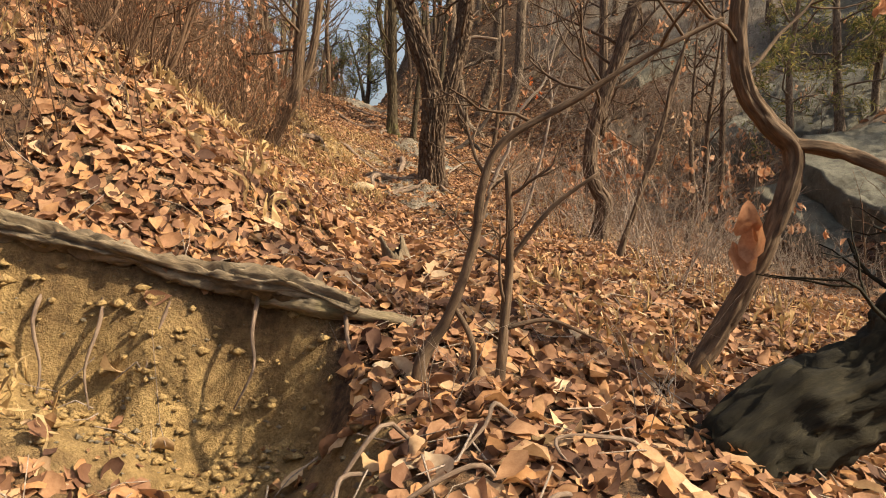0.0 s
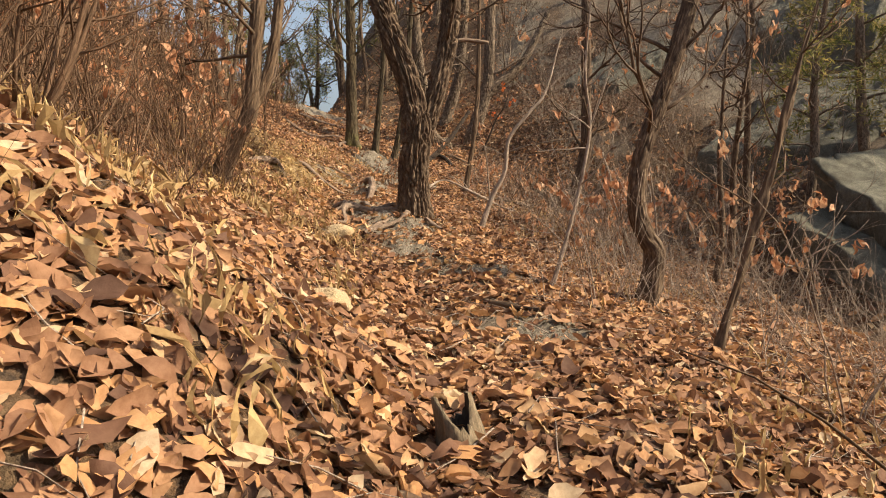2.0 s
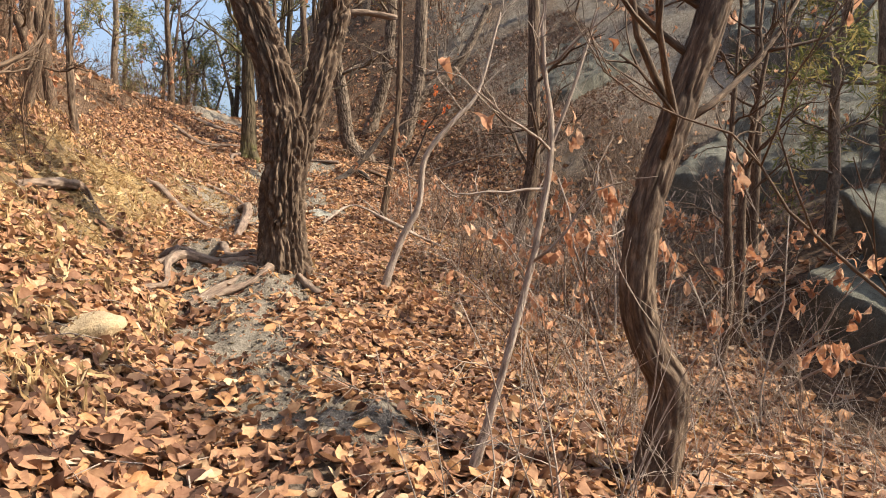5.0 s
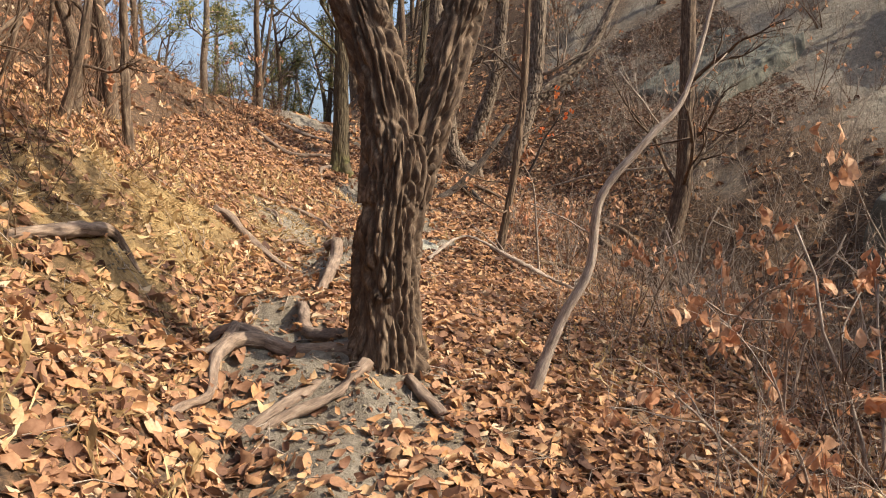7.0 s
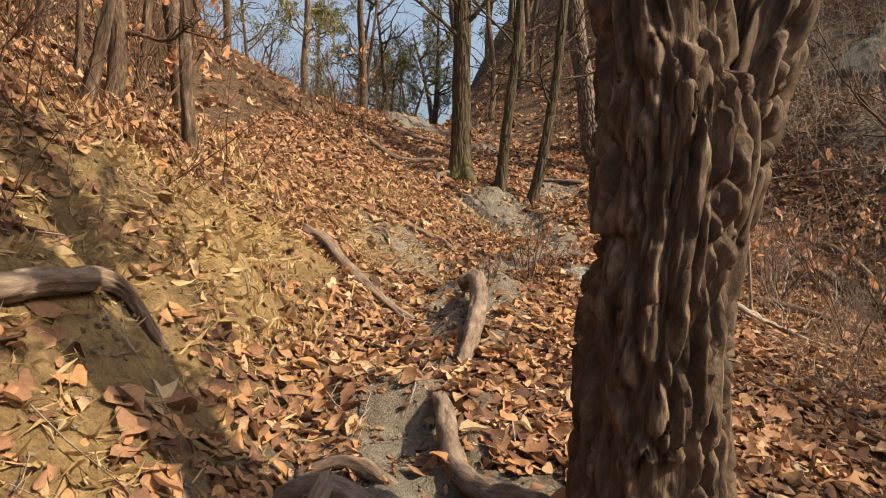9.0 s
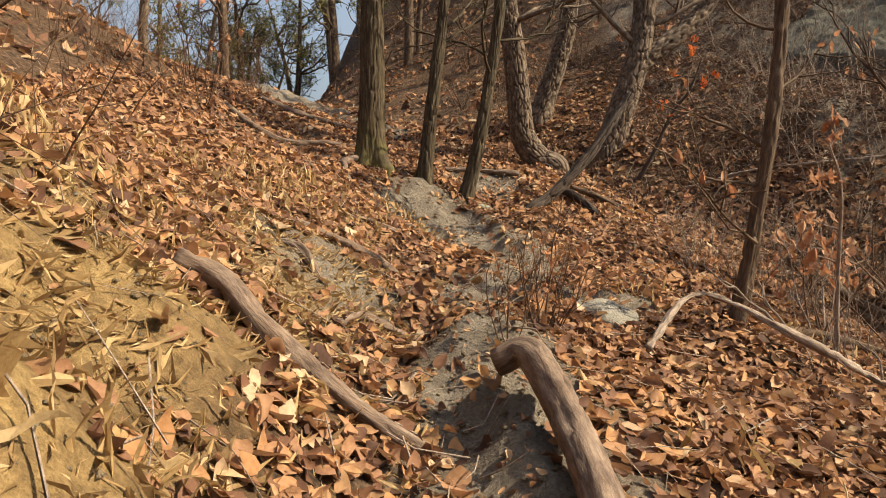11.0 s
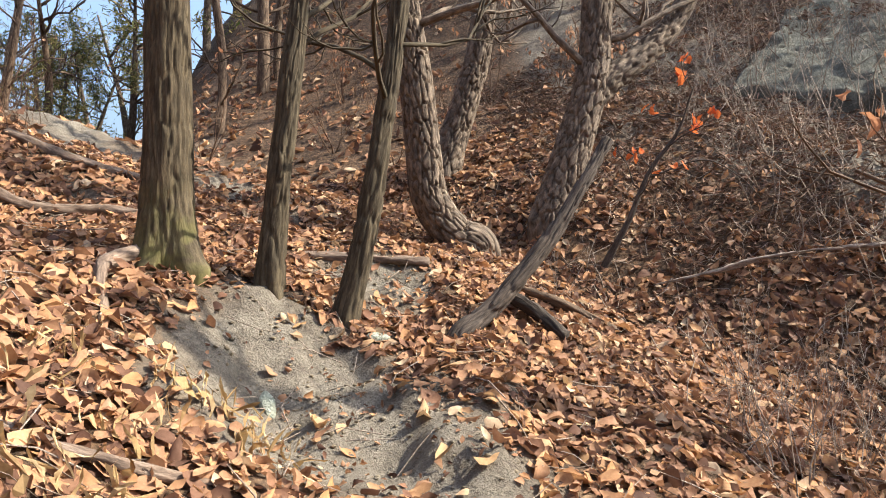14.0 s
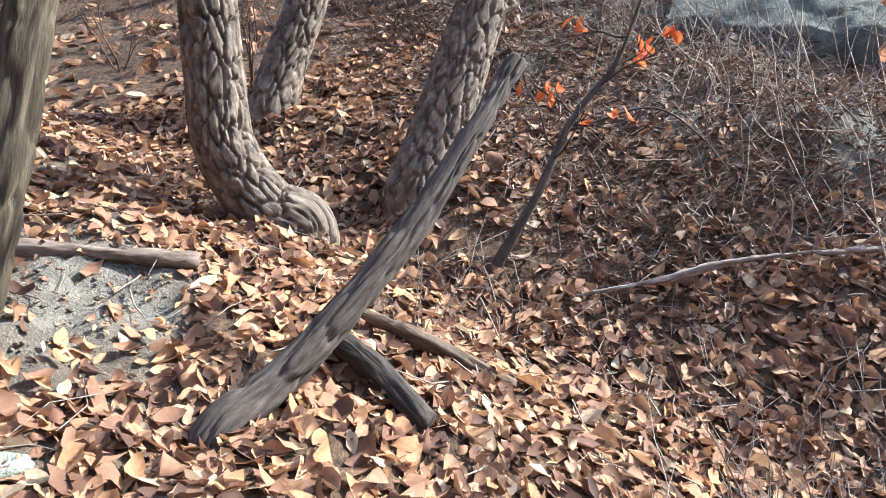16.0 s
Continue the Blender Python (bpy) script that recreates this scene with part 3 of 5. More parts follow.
def cover(x, y):
    e = earth(x, y)
    patch = fbm(x * 0.8, y * 0.8, 0, 2, 21)
    needles = sstep((x - 1.6) / 1.5) * sstep((y - 21.9 + 0.25 * (x - 2)) / 0.8)
    return np.clip(1.05 - 1.12 * e, 0.03, 1) * (0.45 + 0.9 * patch) * (1 - 0.85 * needles)


rng = np.random.default_rng(5)
lx, ly = scatter(rng, 165000, -4.2, 4.6, 0.3, 25.5, cover)
nearby = np.abs(lx - curve(ly, TRAIL_X)) < np.where(ly < 7, 2.1, 1.5)
litter("leaf_litter", rng, lx[nearby], ly[nearby], 0.055, 0.15, 0.3, 0.02, "dry curled brown and orange oak leaves covering the trail")
litter("leaf_litter", rng, lx[~nearby], ly[~nearby], 0.055, 0.155, 0.33, 0.024, "dry curled brown and orange oak leaves covering the slopes", True)
lx, ly = scatter(rng, 34000, -11, 13, -2, 36, lambda x, y: cover(x, y) * ~((x > -4.2) & (x < 4.6) & (y > 0.3) & (y < 25.5)))
litter("leaf_litter", rng, lx, ly, 0.13, 0.22, 0.4, 0.03, "dry brown oak leaves on the farther slopes", True)
# needles under the pines
lx, ly = scatter(rng, 26000, 1.4, 7.5, 20.8, 27, lambda x, y: sstep((x - 1.6) / 1.5) * sstep((y - 21.7 + 0.25 * (x - 2)) / 0.8))
nz = ground_z(lx, ly)
acc, n = Acc(), len(lx)
leaves(acc, np.stack([lx, ly, nz + np.abs(rng.normal(0, 0.02, n)) + 0.01], -1), rng.uniform(0, 6.28, n), rng.normal(0.35, 0.3, n), rng.normal(0, 0.4, n), rng.uniform(0.08, 0.2, n), rng, None, 0.8, 0.05, True)
tagged(part("needle_litter", acc, RUST), "rust-brown fallen pine needles on the bank", "needles", kind="stuff")


def twig_litter(rng, x, y, label):
    """Thin broken twigs lying on the leaves."""
    n = len(x)
    a, ln, r = rng.uniform(0, 6.28, n), rng.uniform(0.08, 0.4, n), rng.uniform(0.0015, 0.0045, n)
    acc = Acc()
    t = np.array([-0.5, 0.0, 0.5])
    bend = rng.normal(0, 0.12, n)
    px = x[:, None] + np.cos(a)[:, None] * t * ln[:, None] - np.sin(a)[:, None] * (bend * ln)[:, None] * (t == 0)
    py = y[:, None] + np.sin(a)[:, None] * t * ln[:, None] + np.cos(a)[:, None] * (bend * ln)[:, None] * (t == 0)
    pz = ground_z(px.ravel(), py.ravel()).reshape(n, 3) + 0.025 + rng.uniform(-0.01, 0.05, (n, 3))
    c = np.stack([px, py, pz], -1)
    side = np.stack([-np.sin(a), np.cos(a), 0 * a], -1)
    ring = np.stack([side, -0.5 * side + np.array([0, 0, 0.87]), -0.5 * side - np.array([0, 0, 0.87])], 1)
    v = c[:, :, None] + ring[:, None] * (r[:, None] * np.array([1.2, 1.0, 0.6]))[..., None, None]
    q = np.array([(s * 3 + k, s * 3 + (k + 1) % 3, s * 3 + 3 + (k + 1) % 3, s * 3 + 3 + k) for s in (0, 1) for k in (0, 1, 2)])
    acc.add(v.reshape(-1, 3), (q[None] + np.arange(n)[:, None, None] * 9).reshape(-1, 4))
    return tagged(part("twig_litter", acc, TWIG_GREY), label, "twigs", kind="stuff")


lx, ly = scatter(rng, 9000, -4.5, 5, 0.6, 25, lambda x, y: 0.35 + 0.5 * (x > 1.5))
twig_litter(rng, lx, ly, "thin broken grey twigs strewn over the leaves")

# scraps of leaf trodden into the trail
lx, ly = scatter(rng, 26000, -3.2, 2.0, 0.4, 23, lambda x, y: np.clip(earth(x, y) * 1.2, 0, 1) * (0.25 + 0.75 * (np.abs(x - curve(y, TRAIL_X)) < 0.9)))
litter("leaf_scraps", rng, lx, ly, 0.018, 0.055, 0.25, 0.006, "small broken bits of brown leaf on trodden earth", True)


def crumbs(rng, x, y, lo, hi, label, material_=None):
    """Small clods and pebbles lying on bare earth."""
    n = len(x)
    tmpl = np.array([(1, 0, 0), (0, 1, 0), (-1, 0, 0), (0, -1, 0), (0, 0, 1), (0, 0, -1)], float)
    v = tmpl[None] * rng.uniform(0.55, 1.2, (n, 6, 1)) + rng.normal(0, 0.18, (n, 6, 3))
    size = rng.uniform(lo ** 0.5, hi ** 0.5, n) ** 2
    v = v * size[:, None, None] * np.array([1.2, 1.0, 0.7])
    v = v + np.stack([x, y, ground_z(x, y) + size * 0.25], -1)[:, None]
    tris = np.array([(0, 1, 4), (1, 2, 4), (2, 3, 4), (3, 0, 4), (1, 0, 5), (2, 1, 5), (3, 2, 5), (0, 3, 5)])
    acc = Acc()
    acc.add(v.reshape(-1, 3), None, (tris[None] + np.arange(n)[:, None, None] * 6).reshape(-1, 3))
    return tagged(part("clods", acc, material_ or CLOD), label, "pebbles", kind="stuff")


lx, ly = scatter(rng, 30000, -3.4, 1.5, 0.4, 23, lambda x, y: np.clip(earth(x, y) * 1.3 - 0.2, 0, 1))
crumbs(rng, lx, ly, 0.003, 0.02, "crumbs of earth and small stones on bare soil")
lx, ly = scatter(rng, 2600, -2.7, -0.25, 1.6, 3.32, lambda x, y: np.clip(earth(x, y), 0, 1) * (0.15 + 0.85 * (y > 2.85)))
crumbs(rng, lx, ly, 0.008, 0.036, "lumps of yellow clay on the eroded step", CLAY_CLOD)


# ---- trees ----
def trunk_points(base, rel, r0, r1, step):
    """Control points above base, given as offsets (dx, dy, dz), with a taper."""
    x, y = base
    z = gz(x, y)
    n = len(rel)
    ctrl = [(x - rel[0][0] * 0.0, y, z - 0.25, r0)]
    for i, (dx, dy, dz) in enumerate(rel):
        ctrl.append((x + dx, y + dy, z + dz, r0 + (r1 - r0) * (i / max(1, n - 1))))
    return spline(ctrl, step), z


def crown(tree, rng, pts, start, count, length, r, material_, depth=2, leafy=0.0, leaf_mat=None, sides=6, kids=4, leaf_size=0.12, up=0.25):
    """Limbs, twigs and what dead leaves they hold, along the upper part of a trunk."""
    tips, fol = [], Acc()
    n = len(pts)
    for k in range(count):
        i = int(n * (start + (1 - start) * (k + rng.random()) / count))
        i = min(i, n - 2)
        a = rng.uniform(0, 6.28)
        d = np.array([math.cos(a), math.sin(a), rng.uniform(0.25, 0.9)])
        acc = Acc()
        mine = []
        s = 1.15 - 0.6 * (i / n)
        grow(acc, rng, pts[i, :3], d / np.linalg.norm(d), length * s * rng.uniform(0.7, 1.2), min(r, pts[i, 3] * 0.7), depth, sides, mine, 0.2, up, kids)
        part("limb", acc, material_, tree)
        tips += mine
    if leafy:
        leaf_twigs(fol, rng, tips, leafy, leaf_size, 3)
        if fol.n:
            part("dead_leaves", fol, leaf_mat or HANGING, tree, "withered orange-brown oak leaves", smooth=False)
    return tips


def tree(name, base, rel, r0, r1, bark, disp, label, seed, sides=40, step=0.03, flare=0.5, limbs=6, start=0.55, length=2.0, leafy=0.0, group="", depth=2, kids=4):
    rng = np.random.default_rng(seed)
    pts, z = trunk_points(base, rel, r0, r1, step)
    ob = thing(name, (base[0], base[1], z), label, "tree", group)
    acc = Acc()
    tube(acc, pts, sides, disp, seed, flare)
    part("trunk", acc, bark, ob)
    if limbs:
        crown(ob, rng, pts, start, limbs, length, r0 * 0.22, bark, depth, leafy, kids=kids, leaf_size=0.085)
    return ob, pts, rng


def limb(tree_ob, ctrl, bark, disp, seed, sides=32, step=0.03, name="limb", label=""):
    acc = Acc()
    pts = spline(ctrl, step)
    tube(acc, pts, sides, disp, seed)
    part(name, acc, bark, tree_ob, label)
    return pts


# forked oak beside the trail
OX, OY = -0.2, 12.6
oak, opts, orng = tree("oak_tree", (OX, OY), [(0, 0, 0), (0.0, 0, 0.35), (0.02, 0, 0.8), (0.07, 0, 1.2), (0.07, 0.0, 1.42)], 0.218, 0.2, OAK_BARK, oak_bark, "forked oak trunk with deeply furrowed dark bark", 7, 190, 0.013, 0.25, limbs=0)
oz = gz(OX, OY)
left = limb(oak, [(OX + 0.02, OY, oz + 1.0, 0.2), (OX + 0.03, OY, oz + 1.5, 0.18), (OX - 0.08, OY, oz + 2.0, 0.165), (OX - 0.36, OY + 0.05, oz + 2.8, 0.15), (OX - 0.75, OY + 0.2, oz + 4.2, 0.13), (OX - 0.9, OY + 0.3, oz + 6.5, 0.09)], OAK_BARK, oak_bark, 8, 140, 0.016)
right = limb(oak, [(OX + 0.12, OY + 0.03, oz + 1.0, 0.14), (OX + 0.24, OY + 0.05, oz + 1.4, 0.14), (OX + 0.42, OY + 0.12, oz + 2.0, 0.14), (OX + 0.58, OY + 0.2, oz + 2.7, 0.135), (OX + 0.68, OY + 0.4, oz + 4.2, 0.12), (OX + 0.9, OY + 0.5, oz + 6.5, 0.08)], OAK_BARK, oak_bark, 9, 120, 0.016)
limb(oak, [(OX + 0.5, OY + 0.2, oz + 2.45, 0.035), (OX + 0.8, OY + 0.25, oz + 2.5, 0.036), (OX + 1.15, OY + 0.3, oz + 2.47, 0.032)], ROOT_BARK, mild_bark, 10, 14, 0.05, "branch_stub", "pale barkless sawn branch")
crown(oak, orng, left, 0.5, 8, 1.9, 0.03, OAK_BARK, 2, 0.35, leaf_size=0.09)
crown(oak, orng, right, 0.4, 10, 1.5, 0.025, OAK_BARK, 2, 0.6, leaf_size=0.09)

# three trunks by the bare patch
tree("oak_tree", (-1.5, 21.45), [(0, 0, 0), (0.0, 0, 0.5), (0.01, 0, 1.5), (0.03, 0, 3.5), (0, 0.1, 8)], 0.165, 0.1, MOSSY_BARK, mild_bark, "straight oak trunk with yellow-green moss at its foot", 21, 110, 0.018, 0.7, limbs=7, start=0.5, group="trunks by the bare patch")
tree("slim_tree", (-0.9, 21.35), [(0, 0, 0), (0.05, 0, 0.5), (0.13, 0, 1.2), (0.26, 0.05, 2.4), (0.5, 0.1, 6)], 0.088, 0.05, OLIVE_BARK, mild_bark, "slim leaning trunk with furrowed brown bark", 22, 72, 0.018, 0.35, limbs=6, group="trunks by the bare patch")
tree("slim_tree", (-0.42, 21.3), [(0, 0, 0), (0.09, 0, 0.4), (0.22, 0, 1.1), (0.38, 0.05, 2.2), (0.75, 0.1, 6)], 0.088, 0.05, OLIVE_BARK, mild_bark, "slim leaning trunk with furrowed brown bark", 23, 72, 0.018, 0.35, limbs=6, group="trunks by the bare patch")

# pines on the far bank
p1, p1pts, prng = tree("pine_tree", (1.06, 23.05), [(0, 0, 0.03), (-0.2, 0.05, 0.15), (-0.42, 0.1, 0.48), (-0.49, 0.1, 0.95), (-0.56, 0.1, 1.6), (-0.75, 0.1, 3), (-0.9, 0.2, 7)], 0.185, 0.13, PINE_BARK, pine_bark, "pine trunk with a bowed foot and plated bark", 31, 120, 0.014, 0.12, limbs=5, group="pines on the bank")
p2, p2pts, prng = tree("pine_tree", (1.25, 24.8), [(0, 0, 0), (0.1, 0, 0.4), (0.3, 0, 1.0), (0.5, 0, 2.0), (0.8, 0, 6)], 0.18, 0.12, PINE_BARK, pine_bark, "dark leaning pine trunk with plated bark", 32, 100, 0.018, 0.2, limbs=5, group="pines on the bank")
p3, p3pts, prng = tree("pine_tree", (1.9, 23.2), [(0, 0, 0), (0.12, 0, 0.4), (0.28, 0, 0.9), (0.41, 0, 1.35), (0.51, 0.05, 2.2), (0.66, 0.2, 6)], 0.2, 0.13, PINE_BARK, pine_bark, "leaning forked pine with plated bark", 33, 130, 0.014, 0.25, limbs=4, group="pines on the bank")
pz = gz(1.9, 23.2)
limb(p3, [(2.22, 23.2, pz + 1.1, 0.14), (2.52, 23.2, pz + 1.4, 0.13), (3.0, 23.25, pz + 1.75, 0.12), (3.5, 23.35, pz + 2.3, 0.1), (4.2, 23.5, pz + 3.6, 0.07)], PINE_BARK, pine_bark, 34, 56, 0.025)

# leaning trunk near the walk's end
lean, lpts, lrng = tree("leaning_tree", (0.34, 21.3), [(0, 0, 0), (0.22, 0.05, 0.16), (0.5, 0.1, 0.42), (0.8, 0.16, 0.75), (1.05, 0.22, 1.1), (1.28, 0.3, 1.42)], 0.068, 0.046, GREY_BARK, mild_bark, "bare leaning trunk with a broken end", 35, 80, 0.013, 0.15, limbs=0)

# gully trees
tree("gully_tree", (3.85, 19.4), [(0, 0, 0), (0.1, 0, 0.6), (0.3, 0, 1.4), (0.36, 0, 2.4), (0.4, 0.2, 7)], 0.18, 0.1, OAK_BARK, mild_bark, "dark trunk standing in the gully", 36, 60, 0.03, 0.4, limbs=8, leafy=0.1)
tree("thin_tree", (1.1, 17.95), [(0, 0, 0), (0.08, 0, 0.45), (0.16, 0.03, 0.9), (0.26, 0.05, 1.6), (0.34, 0.1, 2.6), (0.4, 0.1, 5)], 0.062, 0.035, BROWN_BARK, mild_bark, "thin brown tree with dead twigs", 37, 36, 0.03, 0.3, limbs=7, start=0.2, length=1.0, leafy=0.06)

# crooked trees right of the trail
tree("crooked_tree", (1.86, 8.85), [(0, 0, 0), (0.06, 0, 0.25), (0.08, 0, 0.5), (-0.02, 0, 0.68), (-0.09, 0, 0.9), (-0.08, 0.0, 1.2), (-0.02, 0, 1.5), (0.12, 0, 1.9), (0.32, 0, 2.5), (0.6, 0.1, 3.6), (0.7, 0.2, 6)], 0.1, 0.07, OAK_BARK, mild_bark, "crooked slim oak with furrowed bark", 41, 84, 0.015, 0.2, limbs=9, start=0.5, length=1.3, leafy=0.1)
tree("sapling_tree", (1.65, 6.9), [(0, 0, 0), (0.17, 0.05, 0.5), (0.4, 0.1, 1.2), (0.6, 0.15, 1.9), (0.88, 0.2, 2.8), (1.3, 0.3, 4.6)], 0.03, 0.016, BROWN_BARK, mild_bark, "slender leaning sapling with a few dead orange leaves", 42, 28, 0.03, 0.3, limbs=9, start=0.3, length=1.0, leafy=0.05)
ct, ctpts, ctrng = tree("crooked_tree", (1.3, 3.85), [(0, 0, 0), (0.14, 0, 0.25), (0.3, 0, 0.55), (0.42, 0, 0.85), (0.5, 0.02, 1.15), (0.36, 0.03, 1.32), (0.24, 0.03, 1.5), (0.2, 0.03, 1.85), (0.3, 0.05, 2.6), (0.4, 0.1, 4)], 0.056, 0.04, BROWN_BARK, mild_bark, "crooked small tree with peeling bark", 43, 40, 0.022, 0.3, limbs=5, start=0.55, length=1.2, leafy=0.1)

limb(ct, [(1.78, 3.86, 1.6, 0.03), (2.0, 3.84, 1.56, 0.036), (2.25, 3.8, 1.46, 0.034), (2.6, 3.75, 1.3, 0.024)], BROWN_BARK, mild_bark, 46, 16)
acc = Acc()
leaves(acc, np.array([(1.5, 3.72, 1.22), (1.53, 3.7, 1.12), (1.48, 3.73, 1.04), (1.54, 3.74, 1.16)]), np.array([0.3, 2.0, 3.6, 5.1]), np.array([-1.2, -1.3, -1.1, -1.35]), np.array([0.2, -0.4, 0.5, 0.1]), np.array([0.2, 0.22, 0.19, 0.18]), ctrng, None, 1.1, 0.6)
part("dead_leaves", acc, HANGING, ct, "rust-red withered leaves caught on the trunk")

# thin trees on the left slope
for _x, _y, _dx, _r, _s in [(-3.3, 14.8, 0.35, 0.045, 71), (-3.75, 15.4, 0.1, 0.03, 72), (-3.15, 15.9, -0.05, 0.055, 73), (-4.3, 17.2, 0.2, 0.05, 74)]:
    tree("thin_tree", (_x, _y), [(0, 0, 0), (_dx * 0.4, 0, 0.5), (_dx * 0.7, 0.03, 1.1), (_dx, 0.05, 1.9), (_dx * 1.3, 0.1, 4.2)], _r, _r * 0.5, OAK_BARK, mild_bark, "thin dark leaning tree on the slope", _s, 24, 0.04, 0.3, limbs=6, start=0.35, length=1.0, leafy=0.04)

# single saplings
def sapling(ctrl, side, material_, seed, label, twigs=4, tlen=0.5, leafy=0.0, leaf_mat=None):
    rng = np.random.default_rng(seed)
    ob = thing("sapling", (ctrl[0][0], ctrl[0][1], gz(ctrl[0][0], ctrl[0][1])), label, "sapling")
    acc = Acc()
    pts = spline(ctrl, 0.03)
    tube(acc, pts, 18, lambda x, y, h, sd: (vnoise(x * 60, y * 60, h * 12, sd) - 0.5) * 0.006, seed, 0.3)
    part("stem", acc, material_, ob)
    for line in side:
        acc = Acc()
        tube(acc, spline(line, 0.04), 10)
        part("branch", acc, material_, ob)
    crown(ob, rng, pts, 0.35, twigs, tlen, 0.008, material_, 1, leafy, leaf_mat, sides=5, kids=4, leaf_size=0.1)
    return ob


sapling([(-0.08, 2.87, 0.45, 0.02), (-0.07, 2.87, 0.72, 0.022), (0.04, 2.87, 0.91, 0.02), (0.13, 2.87, 1.16, 0.018), (0.17, 2.87, 1.395, 0.016), (0.25, 2.87, 1.56, 0.015), (0.48, 2.87, 1.69, 0.013), (0.76, 2.87, 1.86, 0.011), (1.05, 2.9, 2.0, 0.008)], [[(0.06, 2.87, 0.95, 0.01), (0.13, 2.85, 0.8, 0.012), (0.12, 2.84, 0.6, 0.013)]], BROWN_BARK, 301, "bent bare sapling arching beside the trail", 6, 0.6)
sapling([(0.2, 2.87, 0.45, 0.018), (0.23, 2.87, 0.66, 0.018), (0.25, 2.87, 0.91, 0.017), (0.27, 2.87, 1.14, 0.016), (0.262, 2.87, 1.45, 0.014)], [[(0.27, 2.87, 1.12, 0.011), (0.42, 2.85, 1.31, 0.009), (0.59, 2.83, 1.44, 0.006)], [(0.245, 2.87, 0.86, 0.01), (0.42, 2.87, 0.89, 0.008), (0.6, 2.8, 0.82, 0.005)]], BROWN_BARK, 302, "bare sapling with a sawn top beside the trail", 3, 0.4)
bz = gz(0.77, 12.65)
sapling([(0.75, 12.65, bz - 0.1, 0.036), (0.77, 12.65, bz + 0.02, 0.035), (0.95, 12.65, bz + 0.5, 0.033), (1.13, 12.65, bz + 0.85, 0.03), (1.2, 12.65, bz + 1.32, 0.027), (1.5, 12.65, bz + 1.7, 0.023), (1.75, 12.7, bz + 2.0, 0.018), (2.0, 12.8, bz + 2.8, 0.01)], [], TWIG_GREY, 303, "bent pale sapling leaning away from the oak", 4, 0.7)
bz = gz(0.92, 8.7)
sapling([(0.9, 8.7, bz - 0.1, 0.02), (0.92, 8.7, bz + 0.02, 0.02), (1.06, 8.7, bz + 0.48, 0.018), (1.21, 8.7, bz + 1.05, 0.016), (1.28, 8.7, bz + 1.53, 0.013), (1.24, 8.7, bz + 1.95, 0.01), (1.3, 8.75, bz + 2.6, 0.006)], [[(1.28, 8.7, bz + 1.5, 0.01), (1.38, 8.7, bz + 1.75, 0.008), (1.5, 8.72, bz + 2.1, 0.006)]], TWIG_GREY, 304, "slender pale grey sapling beside the trail", 7, 0.6, 0.12)

bz = gz(1.6, 17.55)
sapling([(1.6, 17.55, bz - 0.1, 0.016), (1.6, 17.55, bz + 0.02, 0.016), (1.55, 17.5, bz + 0.6, 0.014), (1.48, 17.4, bz + 1.2, 0.011), (1.32, 17.3, bz + 1.5, 0.006)], [], TWIG_GREY, 306, "oak sapling with a tuft of tan leaves at its top", 6, 0.35, 0.9)
bz = gz(2.1, 22.5)
sapling([(2.08, 22.52, bz - 0.1, 0.03), (2.1, 22.5, bz + 0.02, 0.028), (2.28, 22.42, bz + 0.4, 0.025), (2.46, 22.36, bz + 0.85, 0.02), (2.68, 22.26, bz + 1.2, 0.014), (2.8, 22.2, bz + 1.6, 0.008)], [[(2.46, 22.36, bz + 0.8, 0.01), (2.9, 22.2, bz + 0.95, 0.007), (3.2, 22.1, bz + 0.8, 0.005), (3.4, 22.05, bz + 0.6, 0.003)]], GREY_BARK, 305, "small dead sapling with a few red leaves", 7, 0.55, 0.4, RED_LEAF)

# leaning pair on the left slope
c1, c1pts, crng = tree("leaning_tree", (-2.35, 10.05), [(0, 0, 0), (0.18, 0, 0.4), (0.36, 0, 0.75), (0.42, 0.05, 1.3), (0.5, 0.1, 2.4), (0.6, 0.2, 6)], 0.1, 0.06, BROWN_BARK, mild_bark, "leaning forked tree on the slope", 44, 48, 0.03, 0.3, limbs=8, start=0.3, length=1.6)
cz = gz(-2.35, 10.05)
limb(c1, [(-2.05, 10.05, cz + 0.65, 0.06), (-1.85, 10.1, cz + 1.0, 0.06), (-1.72, 10.15, cz + 1.5, 0.055), (-1.6, 10.2, cz + 2.6, 0.045), (-1.5, 10.3, cz + 5, 0.03)], BROWN_BARK, mild_bark, 45, 36)


# ---- roots, logs and branches on the ground ----
def on_ground(pts, lift=0.0):
    return [(x, y, gz(x, y) + l + lift, r) for x, y, l, r in pts]


def stick(name, ctrl, material_, label, category, seed, sides=16, step=0.03, disp=mild_bark, twigs=0):
    rng = np.random.default_rng(seed)
    pts = spline(ctrl, step)
    ob = thing(name, ctrl[0][:3], label, category)
    acc = Acc()
    tube(acc, pts, sides, disp, seed)
    part("wood", acc, material_, ob)
    for k in range(twigs):
        i = rng.integers(len(pts) // 4, len(pts) - 2)
        a2, tips = Acc(), []
        d = rng.normal(0, 1, 3)
        d[2] = abs(d[2]) + 0.2
        grow(a2, rng, pts[i, :3], d / np.linalg.norm(d), rng.uniform(0.25, 0.6), min(0.012, max(0.004, pts[i, 3] * 0.45)), 1, 5, tips, kids=3)
        part("twig", a2, material_, ob)
    return ob


